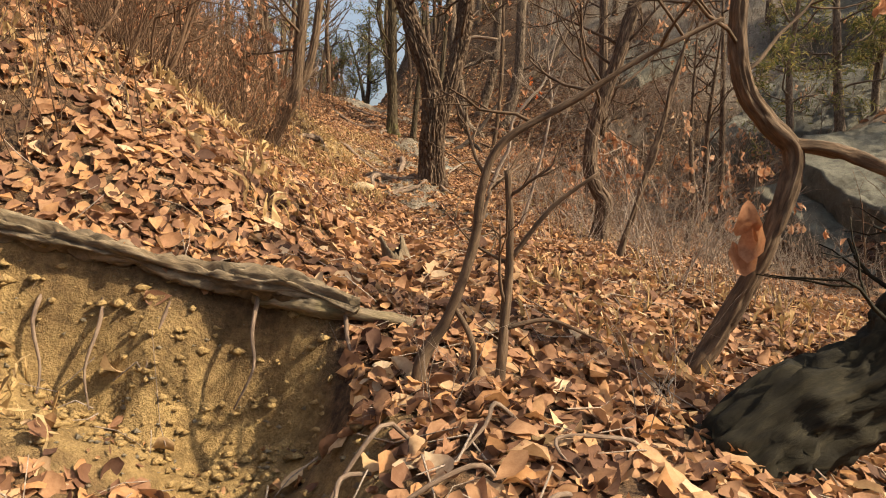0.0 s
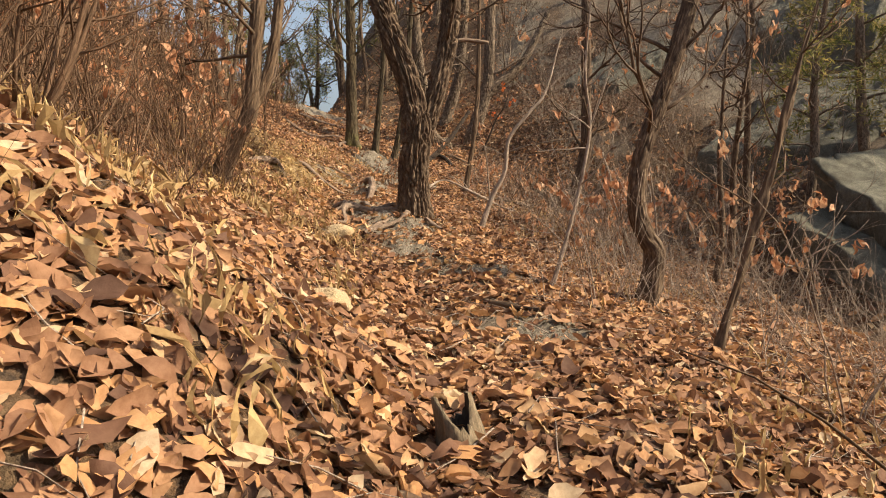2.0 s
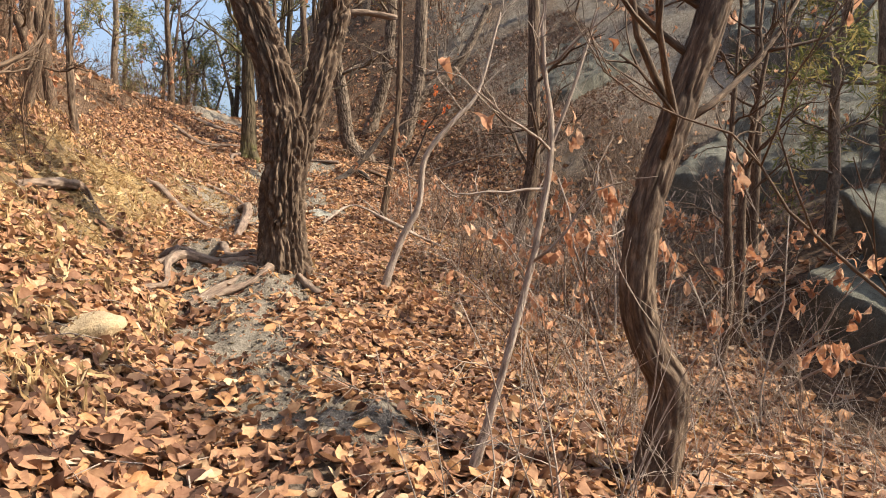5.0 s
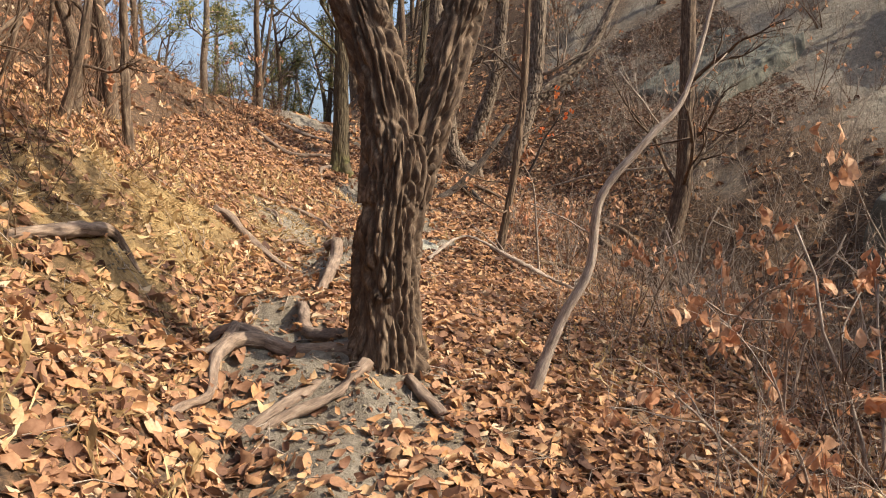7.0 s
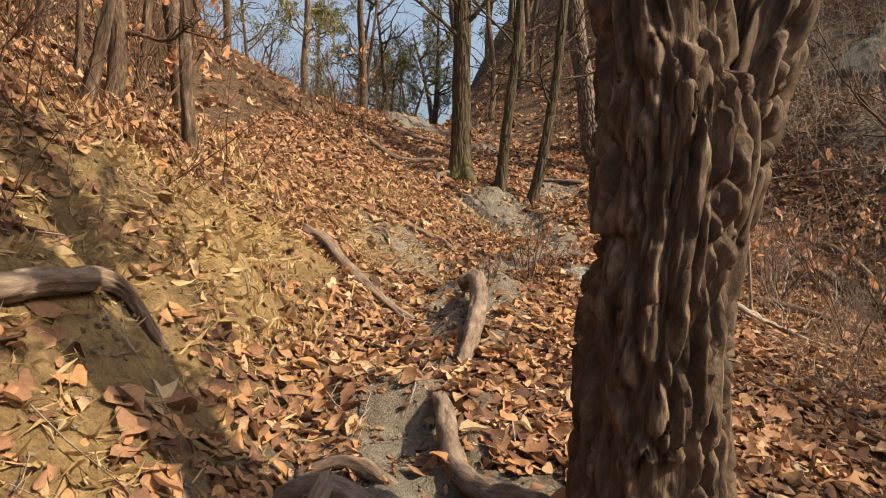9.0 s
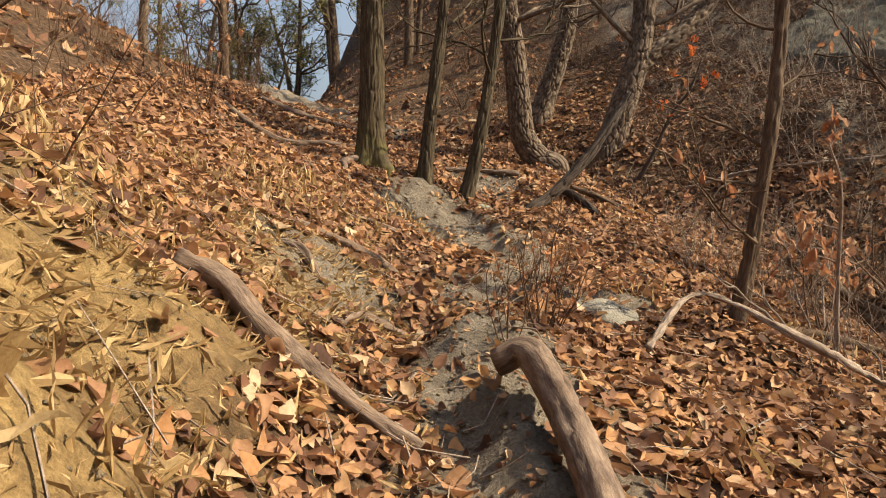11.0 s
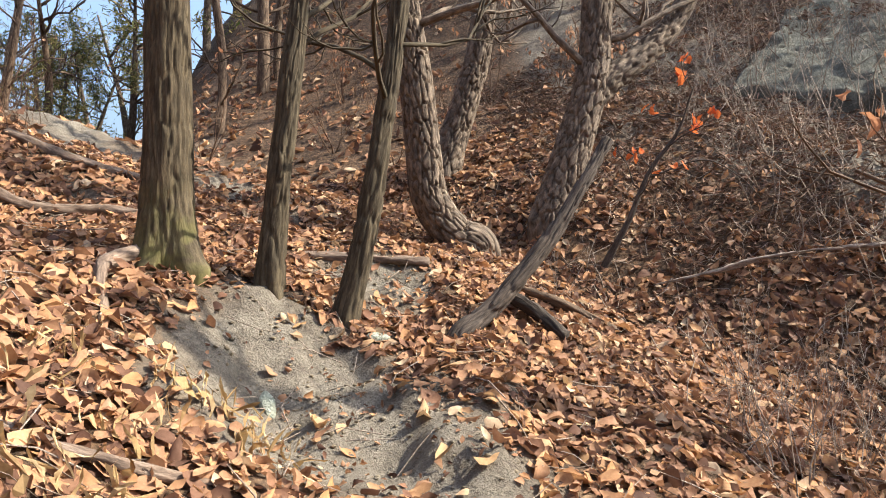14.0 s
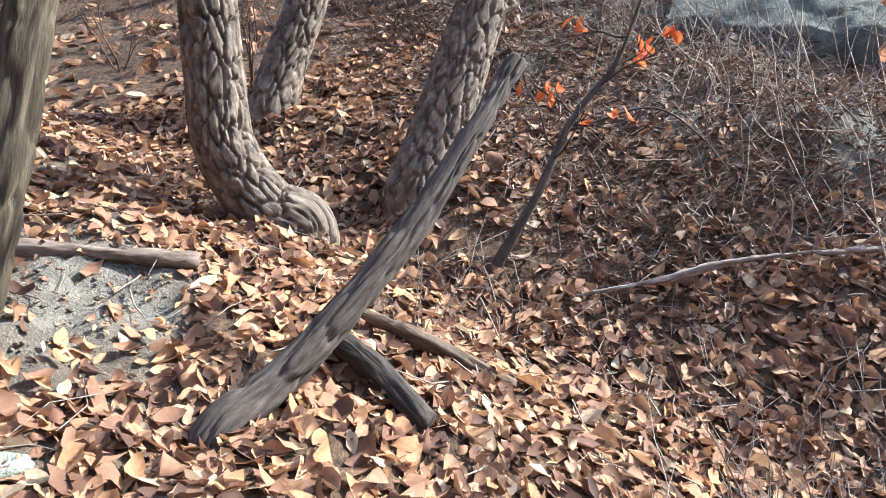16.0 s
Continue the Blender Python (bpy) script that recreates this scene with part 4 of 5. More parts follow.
stick("fallen_log", [(-2.5, 3.42, 1.4, 0.07), (-1.95, 3.32, 1.25, 0.068), (-1.4, 3.3, 1.12, 0.062), (-1.0, 3.3, 1.02, 0.056), (-0.65, 3.27, 0.97, 0.055), (-0.35, 3.24, 0.88, 0.04)], LOG_WOOD, "weathered log lying along the edge of an eroded step", "log", 51, 40, 0.025, oak_bark)
stick("tree_root", [(-0.8, 3.32, 0.92, 0.03), (-0.55, 3.26, 0.89, 0.036), (-0.3, 3.3, 0.84, 0.03), (-0.05, 3.4, 0.76, 0.02)], LOG_WOOD, "exposed root under the log", "root", 52, 18)
stick("tree_root", on_ground([(-2.5, 12.4, -0.02, 0.03), (-2.32, 12.7, 0.06, 0.045), (-2.26, 13.0, 0.09, 0.05), (-2.2, 13.25, 0.06, 0.04), (-2.12, 13.45, -0.02, 0.026)]), ROOT_BARK, "thick grey root jutting along the eroded bank", "root", 54, 26)
for k in range(5):
    hx = -1.7 + 0.31 * k + 0.07 * math.sin(k * 5.3)
    stick("hanging_root", [(hx, 3.3, 1.0 - 0.02 * k, 0.012), (hx + 0.03 * math.sin(k * 2.1), 3.17, 0.85 - 0.02 * k, 0.009), (hx + 0.06 * math.cos(k * 1.7), 3.1, 0.66, 0.006), (hx + 0.05 * math.cos(k), 3.05, 0.5, 0.004)], ROOT_BARK, "thin root hanging down the eroded earth face", "root", 200 + k, 8, 0.04, None)
for k, ctrl in enumerate([
    [(-0.4, 12.55, 0.03, 0.06), (-0.8, 12.6, 0.02, 0.05), (-1.2, 12.75, 0.03, 0.05), (-1.5, 12.9, -0.03, 0.03)],
    [(-0.9, 12.72, 0.04, 0.045), (-1.1, 12.58, 0.07, 0.045), (-1.17, 12.4, 0.08, 0.04), (-1.19, 12.2, 0.07, 0.034), (-1.15, 11.98, 0.03, 0.03), (-1.22, 11.7, 0.03, 0.026), (-1.28, 11.4, -0.03, 0.018)],
    [(-0.3, 12.35, 0.03, 0.045), (-0.45, 12.05, 0.03, 0.035), (-0.75, 11.85, 0.02, 0.028), (-0.95, 11.5, -0.03, 0.018)],
    [(-1.35, 13.0, 0.0, 0.035), (-1.2, 12.75, 0.06, 0.04), (-1.25, 12.5, 0.05, 0.03), (-1.45, 12.3, -0.02, 0.02)],
    [(-0.9, 13.0, 0.0, 0.02), (-1.2, 13.2, 0.04, 0.025), (-1.45, 13.2, 0.03, 0.02)],
    [(-0.05, 12.35, 0.02, 0.04), (0.15, 12.1, 0.02, 0.03), (0.3, 11.8, -0.03, 0.02)],
    [(-0.45, 12.3, 0.03, 0.05), (-0.75, 12.0, 0.02, 0.04), (-1.0, 11.75, -0.03, 0.025)],
    [(-0.5, 12.75, 0.03, 0.05), (-0.8, 13.2, 0.02, 0.045), (-0.95, 13.9, 0.03, 0.04), (-1.15, 14.6, -0.03, 0.02)],
    [(-2.28, 16.0, 0.05, 0.04), (-2.1, 15.98, 0.08, 0.05), (-1.95, 15.86, 0.09, 0.055), (-1.78, 15.84, 0.07, 0.055), (-1.6, 15.7, 0.05, 0.046), (-1.36, 15.6, 0.02, 0.034), (-1.2, 15.5, -0.04, 0.02)],
    [(-2.1, 18.55, 0.0, 0.03), (-1.8, 18.55, 0.04, 0.04), (-1.5, 18.65, 0.04, 0.038), (-1.25, 18.75, -0.03, 0.02)],
    [(-1.9, 19.4, 0.0, 0.025), (-1.5, 19.3, 0.03, 0.028), (-1.15, 19.35, -0.02, 0.02)],
    [(-2.2, 17.75, 0.03, 0.02), (-1.95, 17.6, 0.03, 0.026), (-1.8, 17.45, 0.03, 0.024), (-1.68, 17.2, -0.02, 0.016)],
    [(-1.68, 16.8, 0.02, 0.026), (-1.58, 17.1, 0.04, 0.03), (-1.48, 17.35, 0.05, 0.03), (-1.27, 17.46, 0.04, 0.026), (-1.05, 17.4, -0.02, 0.016)],
    [(-1.65, 21.4, 0.06, 0.06), (-1.8, 21.1, 0.05, 0.045), (-1.78, 20.8, 0.03, 0.03), (-1.72, 20.55, -0.03, 0.02)],
    [(-3.6, 23.6, 0.02, 0.05), (-2.8, 23.3, 0.04, 0.05), (-2.1, 23.3, 0.03, 0.045), (-1.4, 22.9, -0.02, 0.03)],
    [(-3.2, 24.4, 0.02, 0.045), (-2.4, 24.2, 0.04, 0.045), (-1.6, 24.3, 0.0, 0.035)],
    [(-0.6, 22.6, 0.0, 0.035), (0.0, 22.4, 0.04, 0.04), (0.4, 22.3, 0.03, 0.035)],
]):
    stick("tree_root", on_ground(ctrl), ROOT_BARK, "exposed grey-brown root running over trodden earth", "root", 60 + k, 16)
stick("root_stub", on_ground([(-1.02, 15.85, 0.1, 0.05), (-0.9, 15.78, 0.15, 0.058), (-0.86, 15.4, 0.11, 0.06), (-0.88, 14.9, 0.05, 0.055), (-0.92, 14.45, -0.06, 0.045)]), ROOT_BARK, "thick bent root end with a cut tip beside the trail", "root", 80, 24)
stick("rotten_log", on_ground([(0.78, 21.7, 0.09, 0.05), (0.93, 21.47, 0.1, 0.058), (1.08, 21.22, 0.03, 0.048)]), DEAD_WOOD, "dark rotten hollow log among leaves", "log", 81, 28)
stick("fallen_branch", on_ground([(1.0, 21.98, 0.1, 0.028), (1.32, 21.78, 0.07, 0.032), (1.7, 21.62, 0.02, 0.026)]), BROWN_BARK, "short fallen branch among leaves", "branch", 82, 18)
stick("fallen_branch", on_ground([(2.4, 22.2, 0.03, 0.01), (2.8, 22.0, 0.14, 0.016), (3.3, 21.75, 0.16, 0.02), (3.9, 21.45, 0.1, 0.023), (4.7, 21.1, 0.03, 0.025)]), TWIG_GREY, "long grey fallen branch with side twigs", "branch", 83, 14, twigs=6)
stick("fallen_branch", on_ground([(0.1, 17.1, 0.05, 0.014), (0.6, 17.5, 0.28, 0.022), (1.2, 17.3, 0.22, 0.024), (2.0, 17.4, 0.05, 0.02), (2.6, 17.3, 0.02, 0.016)]), TWIG_GREY, "arched grey dead branch beside the trail", "branch", 84, 14, twigs=7)
stick("fallen_branch", on_ground([(1.6, 18.3, 0.05, 0.03), (2.2, 18.4, 0.05, 0.04), (3.2, 18.1, 0.03, 0.045)]), BROWN_BARK, "fallen branch leading into the gully", "branch", 85, 18)
for k, (a, b) in enumerate([((2.9, 20.3), (3.5, 19.5)), ((3.2, 20.5), (3.9, 19.7)), ((3.0, 19.9), (4.2, 19.2))]):
    stick("fallen_log", on_ground([(a[0], a[1], 0.25, 0.05), ((a[0] + b[0]) / 2, (a[1] + b[1]) / 2, 0.22, 0.055), (b[0], b[1], 0.05, 0.06)]), BROWN_BARK, "small log lying in the gully", "log", 86 + k, 18)
stick("fallen_branch", on_ground([(0.2, 7.9, 0.03, 0.025), (0.35, 7.6, 0.04, 0.028), (0.55, 7.35, 0.0, 0.02)]), BROWN_BARK, "short dark stick on the trail", "branch", 90, 14)

for k in range(6):
    hx, hy = -0.2 + 0.16 * k + 0.06 * math.sin(k * 4.1), 2.3 + 0.22 * math.sin(k * 2.7)
    stick("thin_root", on_ground([(hx, hy, 0.02, 0.007), (hx - 0.08, hy - 0.06, 0.09 + 0.03 * math.sin(k), 0.008), (hx - 0.2 + 0.1 * math.cos(k * 1.9), hy - 0.16, 0.06, 0.006), (hx - 0.24, hy - 0.3, 0.01, 0.004)]), ROOT_BARK, "thin pale root curling out of the mound", "root", 220 + k, 8, 0.03, None)

# mossy trunk and mound at the walk's start
stick("mossy_trunk", [(1.0, 2.75, gz(1.0, 2.75) - 0.15, 0.2), (1.3, 2.8, gz(1.3, 2.8) + 0.15, 0.19), (1.75, 2.85, gz(1.75, 2.85) + 0.55, 0.17), (2.3, 2.9, 1.7, 0.15), (2.7, 3.0, 2.6, 0.13), (2.9, 3.1, 4.5, 0.1)], MOSS_SHADED, "dark leaning mossy trunk rising from the mound", "tree", 91, 56, 0.03, oak_bark, 7)


# ---- stones ----
def stone(name, at, size, turn, seed, material_, label, cuts=9, rough=0.06, detail=4, category="rock"):
    rng = np.random.default_rng(seed)
    bm = bmesh.new()
    bmesh.ops.create_icosphere(bm, subdivisions=detail, radius=1)
    v = np.array([q.co for q in bm.verts])
    for _ in range(cuts):
        n = rng.normal(0, 1, 3)
        n /= np.linalg.norm(n)
        d = rng.uniform(0.55, 0.85)
        v = v - np.maximum(v @ n - d, 0)[:, None] * n
    nn = fbm(v[:, 0] * 2 + seed, v[:, 1] * 2, v[:, 2] * 2, 4, seed) - 0.5
    v = v * (1 + nn * rough * 4)[:, None] * np.array(size)
    for q, c in zip(bm.verts, v):
        q.co = c
    for f in bm.faces:
        f.smooth = True
    me = bpy.data.meshes.new(name)
    bm.to_mesh(me)
    bm.free()
    me.materials.append(material_)
    ob = new(name, me)
    ob.matrix_world = pose(*at, *turn)
    return tagged(ob, label, category)


def slab(name, corners, thick, inset, seed, label):
    """A thick tilted slab of rock under four top corners."""
    rng = np.random.default_rng(seed)
    c = np.array(corners, float)
    n, m = 70, 10
    u, v = np.meshgrid(np.linspace(0, 1, n), np.linspace(0, 1, n))
    top = ((1 - u) * (1 - v))[..., None] * c[0] + (u * (1 - v))[..., None] * c[1] + (u * v)[..., None] * c[2] + ((1 - u) * v)[..., None] * c[3]
    ring = [(0, k) for k in range(n)] + [(k, n - 1) for k in range(1, n)] + [(n - 1, k) for k in range(n - 2, -1, -1)] + [(k, 0) for k in range(n - 2, 0, -1)]
    mid = c.mean(0)
    edge = np.array([top[a, b] for a, b in ring])
    verts, faces = [top.reshape(-1, 3)], []
    i = (np.arange(n - 1)[:, None] * n + np.arange(n - 1)[None]).ravel()
    faces.append(np.stack([i, i + 1, i + n + 1, i + n], -1))
    prev = np.array([a * n + b for a, b in ring])
    base = n * n
    for k in range(1, m + 1):
        f = k / m
        lower = edge + (mid - edge) * np.array([inset, inset, 0]) * f - np.array([0, 0, thick]) * f
        verts.append(lower)
        cur = base + np.arange(len(ring))
        faces.append(np.stack([np.roll(prev, -1), prev, cur, np.roll(cur, -1)], -1))
        prev, base = cur, base + len(ring)
    v = np.vstack(verts)
    d = np.stack([fbm(v[:, 0] * 0.9 + q, v[:, 1] * 0.9, v[:, 2] * 0.9, 4, seed + q) - 0.5 for q in range(3)], -1)
    e = np.stack([fbm(v[:, 0] * 5 + q, v[:, 1] * 5, v[:, 2] * 5, 3, seed + 9 + q) - 0.5 for q in range(3)], -1)
    acc = Acc()
    f = np.abs(fbm(v[:, 0] * 1.7, v[:, 1] * 1.7, v[:, 2] * 4, 4, seed + 20) - 0.5)
    crackle = np.stack([0 * f, 0 * f, -0.06 * (1 - sstep(f / 0.02))], -1)
    acc.add(v + d * 0.5 + e * 0.08 + crackle, np.vstack(faces))
    ob = part(name, acc, GRANITE)
    return tagged(ob, label, "rock")


slab("boulder", [(5.85, 12.75, 2.2), (6.25, 8.0, -0.15), (10.2, 8.2, 1.5), (9.6, 13.5, 2.8)], 0.75, 0.05, 3, "huge tilted slab of grey granite above the gully")
slab("boulder", [(5.25, 12.35, 1.4), (6.05, 8.1, -0.85), (9.8, 8.3, 1.0), (9.3, 13.4, 2.4)], 1.6, -0.05, 4, "lower grey granite slab under the big one")
slab("boulder", [(6.3, 17.6, 2.5), (8.0, 14.8, 2.6), (10.5, 16.0, 4.4), (8.6, 19.0, 4.3)], 1.4, -0.1, 5, "grey granite outcrop on the far slope")
slab("boulder", [(4.9, 24.3, 5.1), (6.0, 22.5, 4.7), (8.2, 23.4, 6.3), (7.0, 25.6, 6.7)], 1.2, -0.1, 6, "smooth grey rock face in the hillside")
slab("boulder", [(9.5, 21.5, 6.0), (11.0, 19.0, 5.8), (13.0, 20.0, 8.0), (11.5, 23.0, 8.2)], 1.6, -0.1, 8, "pale rock face high on the hillside")
stone("rock", (-0.98, 6.65, gz(-0.98, 6.65) + 0.02), (0.2, 0.16, 0.13), (15, -20, 20), 9, PALE_STONE, "pale tan rock lying among leaves")
stone("rock", (-1.15, 9.95, gz(-1.15, 9.95) + 0.0), (0.24, 0.18, 0.1), (10, -15, 40), 10, PALE_STONE, "flat yellowish rock beside the trail")
def stump(x, y, r, label):
    """A broken hollow stump with a ragged rim."""
    rng = np.random.default_rng(12)
    z, n = gz(x, y), 36
    th = np.linspace(0, 2 * np.pi, n, endpoint=False)
    rim = 0.13 + 0.05 * np.sin(th * 2 + 1) + rng.normal(0, 0.015, n)
    rr = r * (1 + 0.12 * np.sin(3 * th) + rng.normal(0, 0.03, n))
    rows = [(1.35, -0.08), (1.12, 0.25), (1.0, 0.65), (0.95, 1.0), (0.78, 1.0), (0.7, 0.6), (0.6, 0.2)]
    v = np.vstack([np.stack([x + rr * a * np.cos(th) - 0.25 * rim * b, y + rr * a * np.sin(th), z + (rim * b if b > 0 else -0.08 + 0 * th)], -1) for a, b in rows])
    k, q = np.arange(n), (np.arange(n) + 1) % n
    wall, inner = Acc(), Acc()
    wall.add(v[: 5 * n], np.vstack([np.stack([i * n + k, i * n + q, i * n + n + q, i * n + n + k], -1) for i in range(4)]))
    inner.add(np.vstack([v[4 * n:], [[x - 0.01, y, z + 0.02]]]), np.vstack([np.stack([i * n + k, i * n + q, i * n + n + q, i * n + n + k], -1) for i in range(2)]), np.stack([2 * n + k, 2 * n + q, np.full(n, 3 * n)], -1))
    ob = thing("tree_stump", (x, y, z), label, "stump")
    part("bark", wall, LOG_WOOD, ob)
    part("hollow", inner, DEAD_WOOD, ob, "darker inside of the hollow")
    return ob


stump(-0.28, 4.88, 0.08, "small broken hollow stump among leaves")
stone("rock", (-0.94, 20.45, gz(-0.94, 20.45) + 0.02), (0.05, 0.035, 0.11), (-50, 10, 20), 12, GREEN_STONE, "pale green flat stone on bare earth")
stone("rock", (0.08, 17.8, gz(0.08, 17.8) - 0.07), (0.34, 0.42, 0.17), (8, 6, 30), 13, PALE_ROCK, "pale grey weathered rock sunk into the ground", 5, 0.1, 5)
stone("rock", (-0.25, 21.1, gz(-0.25, 21.1) + 0.01), (0.09, 0.06, 0.04), (0, 0, 20), 14, GREEN_STONE, "pale stone at the foot of a trunk")
stone("rock", (0.75, 9.6, gz(0.75, 9.6) - 0.03), (0.22, 0.2, 0.07), (5, -10, 20), 15, GRANITE, "grey rock level with the trail")


# ---- shrubs ----
def shrub(rng, stems, height, r, material_, leafy, leaf_mat, label, kids=3, lean=0.35, leaf_size=0.11):
    ob = thing("shrub", (0, 0, 0), label, "shrub")
    tips, fol = [], Acc()
    for k in range(stems):
        acc = Acc()
        a = rng.uniform(0, 6.28)
        d = np.array([math.cos(a) * lean, math.sin(a) * lean, 1.0])
        p = np.array([math.cos(a), math.sin(a), 0]) * rng.uniform(0, 0.1) - np.array([0, 0, 0.06])
        mine = []
        grow(acc, rng, p, d / np.linalg.norm(d), height * rng.uniform(0.6, 1.1), r * rng.uniform(0.6, 1.2), 2, 6, mine, 0.14, 0.1, kids, 0.5)
        part("stem", acc, material_, ob)
        tips += mine
    if leafy:
        leaf_twigs(fol, rng, tips, leafy, leaf_size, 5 if leafy > 0.5 else 2)
        if fol.n:
            part("dead_leaves", fol, leaf_mat, ob, "withered curled leaves", smooth=False)
    return ob


rng = np.random.default_rng(77)
KINDS = []
for k in range(4):
    KINDS.append(("grey", shrub(rng, 5, 1.1, 0.006, TWIG_GREY, 0.0, HANGING, "leafless shrub of thin pale grey twigs")))
for k in range(4):
    KINDS.append(("brown", shrub(rng, 5, 1.5, 0.011, TWIG_BROWN, 0.22, HANGING, "brown twiggy shrub with a few dry leaves")))
for k in range(3):
    KINDS.append(("oak", shrub(rng, 2, 1.5, 0.012, TWIG_GREY, 0.55, HANGING, "oak sapling holding withered orange leaves", 3, 0.3, 0.1)))


def plant(kind, x, y, s=1.0):
    pick = [o for n, o in KINDS if n == kind]
    src = pick[rng.integers(len(pick))]
    m = Matrix.LocRotScale((x, y, gz(x, y)), Euler((rng.normal(0, 0.08), rng.normal(0, 0.08), rng.uniform(0, 6.28))), Vector((s, s, s)))
    ob = copy_thing(src, m)
    ob["group"] = "undergrowth"
    return ob


def clear_of_walk(x, y, r):
    ty = np.linspace(-1, 22, 200)
    return np.min((curve(ty, TRAIL_X) - x) ** 2 + (ty - y) ** 2) > r * r


# brush on the left slope
for _ in range(95):
    x, y = rng.uniform(-6.5, -1.7), rng.uniform(3.9, 12)
    if x < -1.6 - 0.05 * y and clear_of_walk(x, y, 1.5):
        plant("brown", x, y, rng.uniform(0.6, 1.3))
for _ in range(26):
    plant("brown", rng.uniform(-7, -3.6), rng.uniform(12, 25), rng.uniform(0.6, 1.2))
for _ in range(22):
    plant("brown", rng.uniform(-1.5, 4.5), rng.uniform(25, 30), rng.uniform(0.5, 1.0))
for _ in range(18):
    plant("grey", rng.uniform(1.7, 4.2), rng.uniform(16.3, 20.3), rng.uniform(0.4, 0.8))
for _ in range(24):
    plant("grey" if rng.random() < 0.5 else "brown", rng.uniform(5.5, 12), rng.uniform(14.5, 25), rng.uniform(0.6, 1.2))
# brush in the gully and beyond it
for _ in range(85):
    x, y = rng.uniform(1.3, 6.5), rng.uniform(4.5, 20)
    if clear_of_walk(x, y, 1.2) and not (x > 5 and 8 < y < 14):
        plant("grey" if rng.random() < 0.7 else "brown", x, y, rng.uniform(0.5, 1.1))
for _ in range(9):
    plant("oak", rng.uniform(2.8, 6.0), rng.uniform(11.5, 17), rng.uniform(1.0, 1.5))
for _ in range(45):
    plant("grey" if rng.random() < 0.5 else "brown", rng.uniform(3, 14), rng.uniform(14.5 if _ > 25 else 20.5, 34), rng.uniform(0.6, 1.3))
for x, y, kind, s in [(0.0, 2.6, "grey", 0.4), (0.75, 2.7, "grey", 0.5), (0.75, 7.9, "grey", 0.8), (1.2, 8.1, "grey", 1.1), (-0.85, 16.5, "brown", 0.35), (-0.5, 17.25, "brown", 0.55), (-0.42, 17.3, "brown", 0.5), (-0.6, 17.15, "brown", 0.45), (1.9, 17.8, "grey", 0.9), (1.3, 21.9, "grey", 0.6), (2.7, 18.8, "grey", 1.0), (2.2, 18.6, "oak", 0.9), (2.6, 11.0, "oak", 1.2), (3.2, 12.6, "oak", 1.4), (2.3, 12.2, "oak", 1.1), (3.5, 10.6, "oak", 1.2), (4.2, 11.6, "oak", 1.4), (3.0, 13.8, "oak", 1.2), (4.0, 14.2, "oak", 1.3), (-2.5, 4.2, "brown", 0.7), (-2.1, 5.0, "brown", 0.75), (-2.9, 4.7, "brown", 0.9), (-3.3, 4.0, "brown", 0.8), (-2.4, 5.7, "brown", 0.8), (-2.0, 6.3, "brown", 0.7), (-2.7, 6.6, "brown", 0.9)]:
    plant(kind, x, y, s)
for n, o in KINDS:
    for c in o.children_recursive:
        bpy.data.objects.remove(c)
    bpy.data.objects.remove(o)


# ---- thin brush too dense to count ----
def tapers(acc, p0, d0, length, r, rng, droop):
    """Many thin bent three-sided twigs; returns points and directions along them."""
    n, m = len(p0), 4
    pts, dirs, d, p = [p0], [], d0.copy(), p0
    for i in range(m):
        d = d + rng.normal(0, 0.16, (n, 3)) + np.array([0, 0, droop])
        d /= np.linalg.norm(d, axis=1)[:, None]
        p = p + d * (length / m)[:, None]
        pts.append(p)
        dirs.append(d)
    c = np.stack(pts, 1)
    a = np.cross(d0, rng.normal(0, 1, (n, 3)))
    a /= np.linalg.norm(a, axis=1)[:, None] + 1e-9
    b = np.cross(d0, a)
    ring = np.stack([a, -0.5 * a + 0.87 * b, -0.5 * a - 0.87 * b], 1)
    v = c[:, :, None] + ring[:, None] * (r[:, None] * np.linspace(1, 0.3, m + 1))[..., None, None]
    q = np.array([(s * 3 + k, s * 3 + (k + 1) % 3, s * 3 + 3 + (k + 1) % 3, s * 3 + 3 + k) for s in range(m) for k in (0, 1, 2)])
    acc.add(v.reshape(-1, 3), (q[None] + np.arange(n)[:, None, None] * 3 * (m + 1)).reshape(-1, 4))
    return c, np.stack(dirs, 1)


def thicket(rng, x, y, lo, hi, r, material_, label, kids=4):
    acc, n = Acc(), len(x)
    d = np.stack([rng.normal(0, 0.4, n), rng.normal(0, 0.4, n), np.ones(n)], -1)
    h = rng.uniform(lo, hi, n)
    c, e = tapers(acc, np.stack([x, y, ground_z(x, y) - 0.03], -1), d / np.linalg.norm(d, axis=1)[:, None], h, r * rng.uniform(0.6, 1.3, n), rng, 0.02)
    for k in range(kids):
        i = rng.integers(1, 5, n)
        q = e[np.arange(n), i - 1] + rng.normal(0, 0.6, (n, 3))
        tapers(acc, c[np.arange(n), i], q / np.linalg.norm(q, axis=1)[:, None], h * rng.uniform(0.25, 0.6, n), r * 0.5 * rng.uniform(0.6, 1.2, n), rng, 0.05)
    return tagged(part("brush", acc, material_), label, "brush", kind="stuff")


